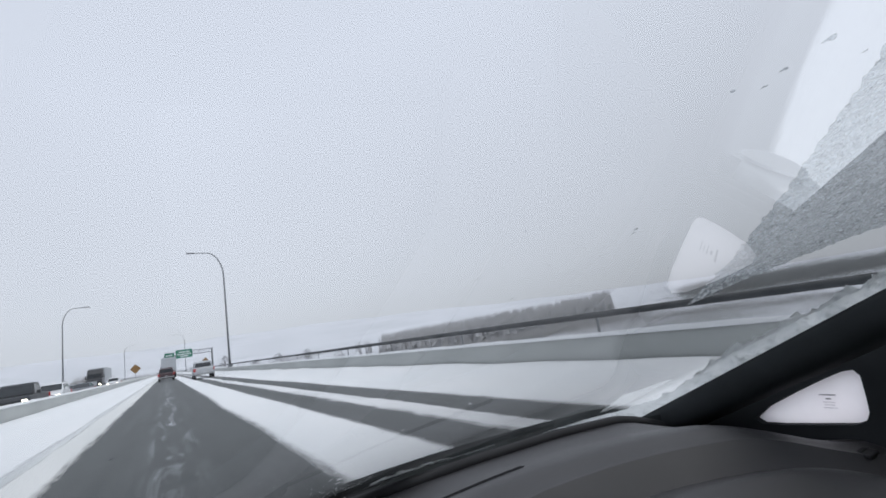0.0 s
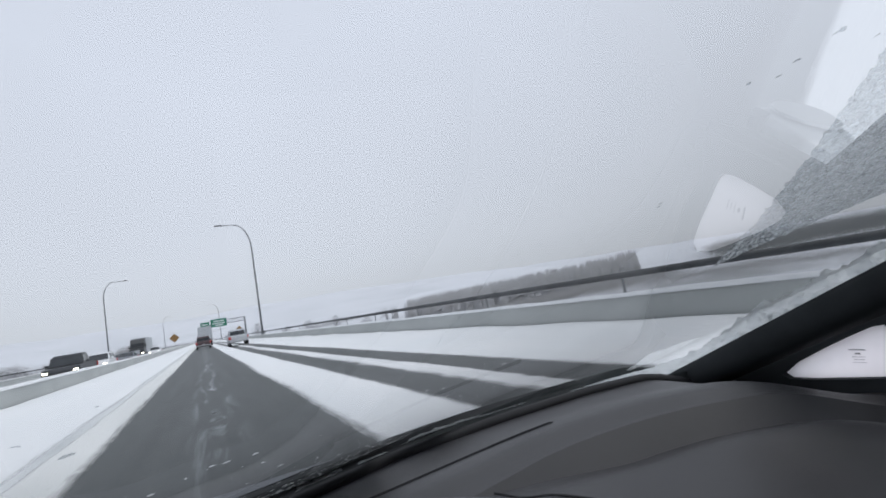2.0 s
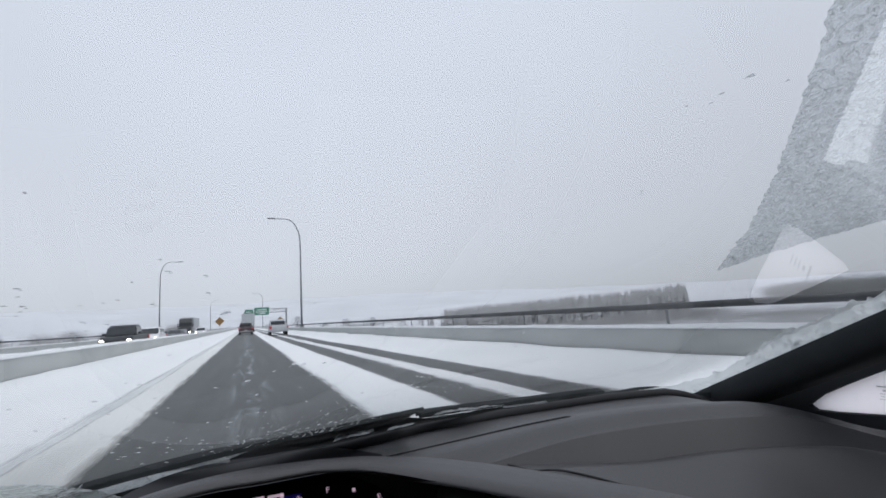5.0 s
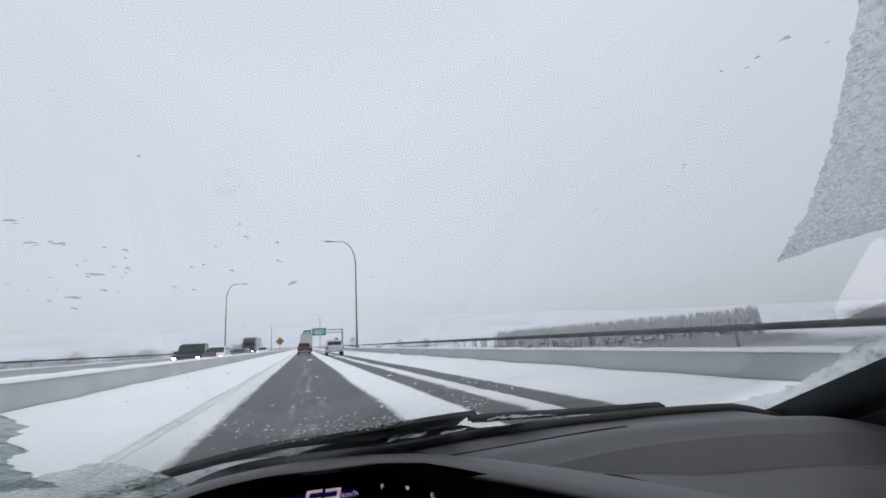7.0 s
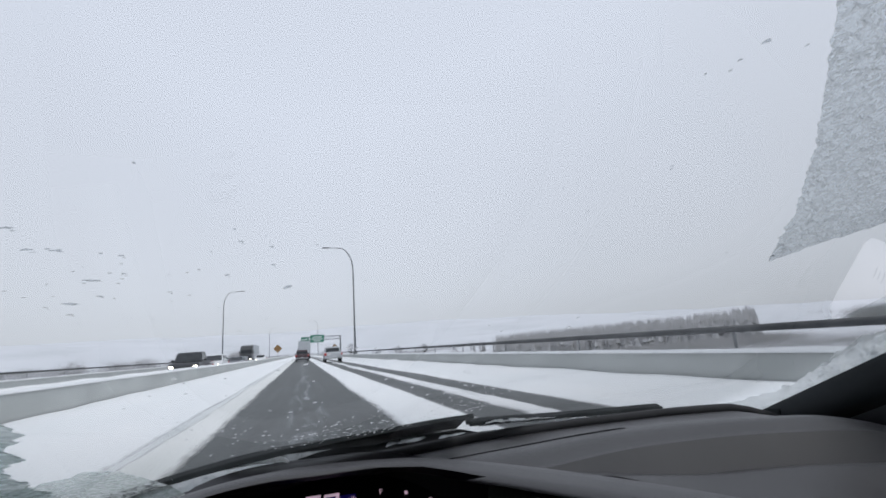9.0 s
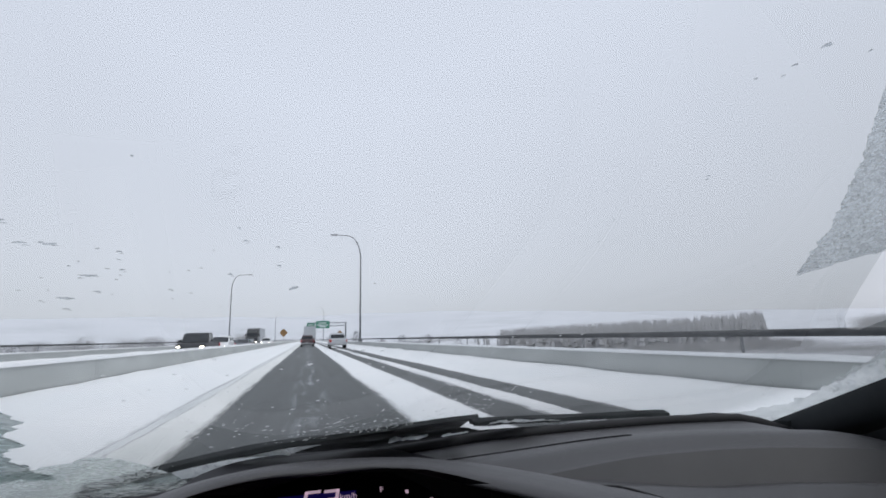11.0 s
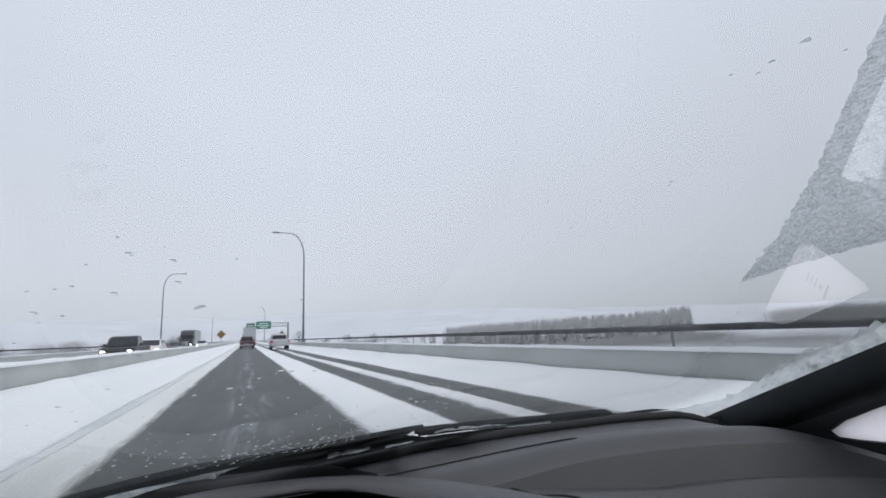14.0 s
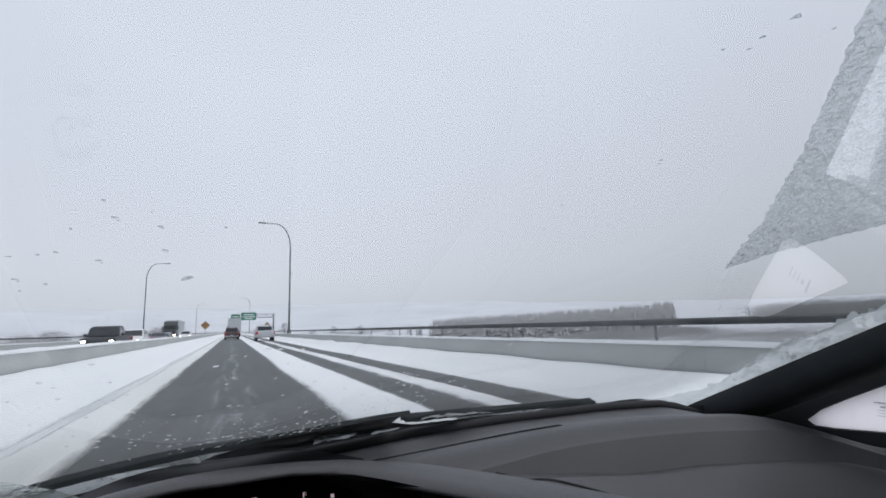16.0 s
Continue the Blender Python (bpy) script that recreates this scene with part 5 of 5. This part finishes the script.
ICE_LEFT = [(0.598, 0.411), (0.653, 0.374), (0.671, 0.363), (0.678, 0.357), (0.723, 0.318), (0.743, 0.3), (0.77, 0.273), (0.787, 0.254), (0.807, 0.233), (0.815, 0.227), (0.82, 0.218), (0.837, 0.201), (0.927, 0.111), (1.037, 0.001)]
ICE_RIGHT = [(0.598, 0.412), (0.623, 0.447), (0.648, 0.49), (0.673, 0.542), (0.698, 0.602), (0.748, 0.782), (0.798, 1.002)]
bm = bmesh.new()
prev = None
for i in range(280):
    s = 0.598 + 0.41 * (i / 279) ** 1.3
    x0 = lerp_table(ICE_LEFT, s) + 0.003 * wob(s, 0, 60, 3) + 0.003 * wob(s, 0, 200, 5)
    x1 = lerp_table(ICE_RIGHT, s) + 0.005 * wob(s, 0, 60, 8) + 0.003 * wob(s, 0, 180, 9)
    x1 = max(x0 + 0.002, min(x1, pillar_side(s)))
    row = []
    for j in range(121):
        x = x0 + (x1 - x0) * (j / 120) ** 1.3
        row.append(bm.verts.new(on_glass(x, s, 0.0030 + 0.0014 * wob(x * 1.5, s * 1.4, 130, 1) + 0.0010 * wob(x * 1.4, s * 1.2, 270, 2))))
    if prev:
        for a in range(120):
            bm.faces.new((prev[a], prev[a + 1], row[a + 1], row[a]))
    prev = row
tagged(link("windscreen_ice", bm, M_ICE, smooth=True), "grey crinkled ice on the unwiped corner of the windscreen", "ice")


def snow_ridge(name, table, radius, label, seed, material, rough=1.0, flat=0.22, group=""):
    """A lumpy ridge of wet snow lying on the outside of the glass."""
    pts = smooth_path(table, 34)
    rings = []
    for i, p in enumerate(pts):
        d = (pts[min(i + 1, len(pts) - 1)] - pts[max(i - 1, 0)]).normalized()
        n = Vector((-d.y, d.x))
        k = i / (len(pts) - 1)
        r = radius * (0.8 + rough * (0.4 * wob(p.x, p.y, 14, seed) + 0.4 * wob(p.x, p.y, 60, seed) + 0.25 * wob(p.x, p.y, 150, seed))) * min(1, (9 * k) ** 0.5 + 0.05, (9 * (1 - k)) ** 0.5 + 0.05)
        ring = []
        for j in range(9):
            a = math.pi * j / 8
            q = r * (1 + 0.4 * rough * wob(p.x * 70 + j * 0.8, p.y * 70, 1.0, seed + 2))
            c = p + n * q * math.cos(a)
            ring.append(on_glass(c.x, c.y, 0.003 + q * flat * math.sin(a)))
        rings.append(ring)
    return tagged(link(name, loft(rings, close=False), material, smooth=True), label, "snow", group=group)


SNOW_EDGE = [(-0.10, 0.75), (-0.07, 0.81), (-0.04, 0.86), (0.0, 0.884), (0.04, 0.900), (0.09, 0.914), (0.13, 0.922), (0.18, 0.914), (0.25, 0.892), (0.34, 0.872), (0.43, 0.864), (0.52, 0.864), (0.60, 0.865), (0.80, 0.852), (1.02, 0.84)]


def pillar_snow():
    """Wet snow drifted up against the pillar: thin slush at its foot, a soft lumpy bank higher up."""
    bm = bmesh.new()
    prev = None
    for i in range(340):
        s = -0.10 + 1.08 * i / 339
        bank = ease(0.10, 0.32, s)
        x0 = sum(lerp_table(SNOW_EDGE, s + d) for d in (-0.03, 0.0, 0.03)) / 3
        x0 += 0.012 * wob(s, 0, 13, 3) + 0.012 * wob(s, 0, 37, 5) + 0.006 * wob(s, 0, 90, 8) + 0.003 * wob(s, 0, 220, 8)
        x1 = pillar_side(s) + 0.03
        row = []
        for j in range(25):
            k = j / 24
            x = x0 + (x1 - x0) * k
            dome = min(1.0, 5 * k) ** 0.5
            lump = 0.55 + 0.9 * wob(s, x * 2.2, 26, 4) + 0.8 * wob(s, x * 1.8, 75, 6) + 0.4 * wob(s, x * 1.5, 190, 2)
            row.append(bm.verts.new(on_glass(x, s, 0.002 + dome * (0.003 + 0.013 * bank) * max(0.12, lump))))
        if prev:
            for a in range(24):
                bm.faces.new((prev[a], prev[a + 1], row[a + 1], row[a]))
        prev = row
    return tagged(link("pillar_snow", bm, M_WET, smooth=True), "lumpy wet snow gathered along the pillar edge", "snow")


pillar_snow()
for seed, (radius, table) in enumerate(((0.013, [(0.112, 0.128), (0.13, 0.122), (0.15, 0.112), (0.172, 0.096)]), (0.010, [(0.212, 0.064), (0.243, 0.056), (0.262, 0.054)]), (0.013, [(0.275, 0.094), (0.302, 0.090), (0.33, 0.080), (0.358, 0.068), (0.378, 0.058)]), (0.010, [(0.385, 0.046), (0.43, 0.026), (0.465, 0.004)]), (0.009, [(0.475, -0.012), (0.517, -0.027), (0.56, -0.042), (0.61, -0.052)]))):
    snow_ridge("cowl_snow", table, radius, "small clump of wet snow caught below the wiper", 6.0 + seed, M_WET, 1.5, 0.3, "snow clumps below the wiper")
snow_ridge("wiper_snow", [(-0.26, -0.015), (-0.21, 0.035), (-0.16, 0.080), (-0.115, 0.118), (-0.078, 0.128), (-0.045, 0.105)], 0.040, "smooth mound of snow behind the wiper", 9.0, M_WET, 0.25, 0.5)
SLUSH_EDGE = [(0.10, -0.325), (0.207, -0.322), (0.25, -0.318), (0.296, -0.309), (0.328, -0.286), (0.395, -0.263), (0.431, -0.243), (0.455, -0.250), (0.479, -0.253), (0.51, -0.285), (0.53, -0.33)]
bm = bmesh.new()
prev = None
for i in range(150):
    s = 0.12 + 0.41 * i / 149
    x1 = lerp_table(SLUSH_EDGE, s) + 0.014 * wob(s, 0, 28, 12) + 0.009 * wob(s, 0, 85, 13) + 0.004 * wob(s, 0, 220, 14)
    row = []
    for j in range(41):
        k = j / 40
        x = x1 - 0.22 * k
        row.append(bm.verts.new(on_glass(x, s, 0.002 + min(1.0, 8 * k) ** 0.5 * (0.004 + 0.004 * wob(x * 1.6, s, 45, 3) + 0.002 * wob(x * 1.4, s, 130, 5)))))
    if prev:
        for a in range(40):
            bm.faces.new((prev[a], prev[a + 1], row[a + 1], row[a]))
    prev = row
tagged(link("corner_slush", bm, M_GREY_SLUSH, smooth=True), "grey slush at the driver's edge of the glass", "snow")


def drops(name, count, seed, boxes, size, material, label, flat=0.35, stretch=2.2):
    rng = random.Random(seed)
    vs, fs = [], []
    for _ in range(count):
        x0, x1, s0, s1 = rng.choice(boxes)
        x, s = rng.uniform(x0, x1), rng.uniform(s0, s1)
        r = size * rng.uniform(0.4, 1.3) ** 2
        tilt = rng.uniform(-0.4, 0.4)
        base = len(vs)
        n = 8
        for j in range(n):
            a = 2 * math.pi * j / n
            u, w = r * stretch * math.cos(a) * rng.uniform(0.7, 1.2), r * math.sin(a) * rng.uniform(0.7, 1.2)
            vs.append(on_glass(x + u * math.cos(tilt) - w * math.sin(tilt), s + u * math.sin(tilt) + w * math.cos(tilt), 0.001))
        vs.append(on_glass(x, s, 0.001 + r * flat))
        for j in range(n):
            fs.append((base + j, base + (j + 1) % n, base + n))
    me = bpy.data.meshes.new(name)
    me.from_pydata(vs, [], fs)
    me.materials.append(material)
    return tagged(new(name, me), label, "drops", kind="stuff")


drops("windscreen_drops", 50, 4, [(-0.182, -0.049, 0.609, 0.71), (-0.183, -0.02, 0.549, 0.665), (-0.078, 0.353, 0.623, 0.773), (0.114, 0.312, 0.679, 0.81)], 0.0004, M_DROP, "small dark drops scattered over the windscreen")
drops("snow_flecks", 620, 6, [(-0.14, 0.23, 0.25, 0.44), (-0.10, 0.26, 0.24, 0.36), (0.03, 0.23, 0.24, 0.30), (-0.06, 0.22, 0.25, 0.31), (-0.16, 0.30, 0.30, 0.56)], 0.0010, M_FLECK, "small flecks of snow above the wiper", stretch=1.5)

LEFT_DASHES = [(-0.138, 0.705, 34), (-0.137, 0.689, 38), (-0.126, 0.689, 36), (-0.129, 0.69, 16), (-0.109, 0.686, 14), (-0.101, 0.684, 18), (-0.103, 0.677, 14), (-0.104, 0.668, 20), (-0.11, 0.669, 14), (-0.12, 0.675, 10), (-0.125, 0.671, 10), (-0.12, 0.663, 54), (-0.124, 0.66, 14), (-0.154, 0.648, 14), (-0.149, 0.637, 16), (-0.121, 0.647, 24), (-0.137, 0.64, 54), (-0.141, 0.628, 26), (-0.115, 0.644, 10)]
LOW_DASHES = [(-0.109, 0.659, 10), (-0.046, 0.694, 18), (-0.032, 0.689, 16), (-0.032, 0.672, 18), (-0.069, 0.67, 12), (-0.056, 0.664, 18), (-0.075, 0.668, 10), (-0.087, 0.649, 18), (-0.078, 0.645, 12), (-0.048, 0.704, 10), (-0.08, 0.746, 8), (-0.061, 0.686, 8), (-0.088, 0.639, 10), (-0.102, 0.619, 12), (-0.113, 0.621, 8), (-0.14, 0.66, 10), (-0.009, 0.689, 8), (-0.034, 0.698, 6)]
RIGHT_MARKS = [(0.185, 0.811, 22), (0.178, 0.802, 14), (0.177, 0.797, 11), (0.212, 0.81, 12), (0.335, 0.624, 16), (0.347, 0.616, 7)]
rng = random.Random(17)
vs, fs = [], []


def water_mark(x, s, half, wide, tilt, bend):
    """A thin lens of water left on the glass, with a ragged outline."""
    base, n = len(vs), 11
    for k in range(n):
        u = (2 * k / (n - 1) - 1) * half
        w = wide * math.sin(math.pi * (k + 0.5) / n) ** 0.7 * rng.uniform(0.55, 1.2)
        q0 = bend * half * (1 - (u / half) ** 2)
        for q in (q0 + w, q0 - w * rng.uniform(0.5, 1.1)):
            vs.append(on_glass(x + u * math.cos(tilt) - q * math.sin(tilt), s + u * math.sin(tilt) + q * math.cos(tilt), 0.0012))
    for k in range(n - 1):
        i = base + 2 * k
        fs.append((i, i + 2, i + 3, i + 1))


for x, s, size in LEFT_DASHES + LOW_DASHES:
    water_mark(x, s, size * 0.000078, 0.0006 + 0.000010 * size, rng.uniform(-0.2, 0.25), rng.uniform(-0.15, 0.2))
    if size > 15:
        water_mark(x + size * 0.00004, s - rng.uniform(0.0012, 0.002), size * 0.00004, 0.0005, rng.uniform(-0.2, 0.4), 0.2)
water_mark(-0.025, 0.648, 0.0031, 0.0018, 0.62, 0.05)
for x, s, size in RIGHT_MARKS:
    water_mark(x, s, size * 0.00011, size * 0.000055, rng.uniform(0.2, 0.9), rng.uniform(0.1, 0.4))
me = bpy.data.meshes.new("meltwater_marks")
me.from_pydata(vs, [], fs)
me.materials.append(M_DROP)
tagged(new("meltwater_marks", me), "dark curved smears of meltwater on the windscreen", "drops", kind="stuff")

# a dried smear high on the driver's side
bm = bmesh.new()
for x0, s0, x1, s1, wide in ((-0.0565, 0.7245, -0.0475, 0.7265, 0.0042), (-0.0500, 0.7265, -0.0435, 0.7325, 0.0016), (-0.0555, 0.727, -0.0548, 0.737, 0.0008), (-0.0545, 0.7375, -0.0445, 0.7405, 0.0030), (-0.0490, 0.7505, -0.0425, 0.7525, 0.0026)):
    prev = None
    for i in range(25):
        k = i / 24
        x, s = x0 + (x1 - x0) * k, s0 + (s1 - s0) * k
        w = wide * math.sin(math.pi * (0.04 + 0.92 * k)) ** 0.6 * (1 + 0.7 * wob(x, s, 420, 3))
        lean = Vector((s0 - s1, x1 - x0)).normalized()
        row = [bm.verts.new(on_glass(x + lean.x * d, s + lean.y * d, 0.0015)) for d in (-w, -w / 3, w / 3, w)]
        if prev:
            for a in range(3):
                bm.faces.new((prev[a], prev[a + 1], row[a + 1], row[a]))
        prev = row
tagged(link("windscreen_smear", bm, M_SMEAR, smooth=True), "faint grey smear on the windscreen glass", "smear")

# a watery film of slush at the driver's lower corner
FILM = [(-0.52, 0.20), (-0.416, 0.18), (-0.355, 0.19), (-0.319, 0.207), (-0.259, 0.244), (-0.225, 0.236), (-0.212, 0.17), (-0.2, 0.09)]
bm = bmesh.new()
prev = None
for i in range(90):
    x = -0.52 + 0.32 * i / 89
    top = lerp_table(FILM, x) + 0.012 * wob(x, 0, 30, 4) + 0.006 * wob(x, 0, 90, 6)
    row = [bm.verts.new(on_glass(x, -0.32 + (top + 0.32) * j / 40, 0.0025 + 0.0012 * wob(x, j * 0.01, 60, 9))) for j in range(41)]
    if prev:
        for a in range(40):
            bm.faces.new((prev[a], prev[a + 1], row[a + 1], row[a]))
    prev = row
tagged(link("slush_film", bm, M_FILM, smooth=True), "watery slush smeared over the lower windscreen corner", "slush")
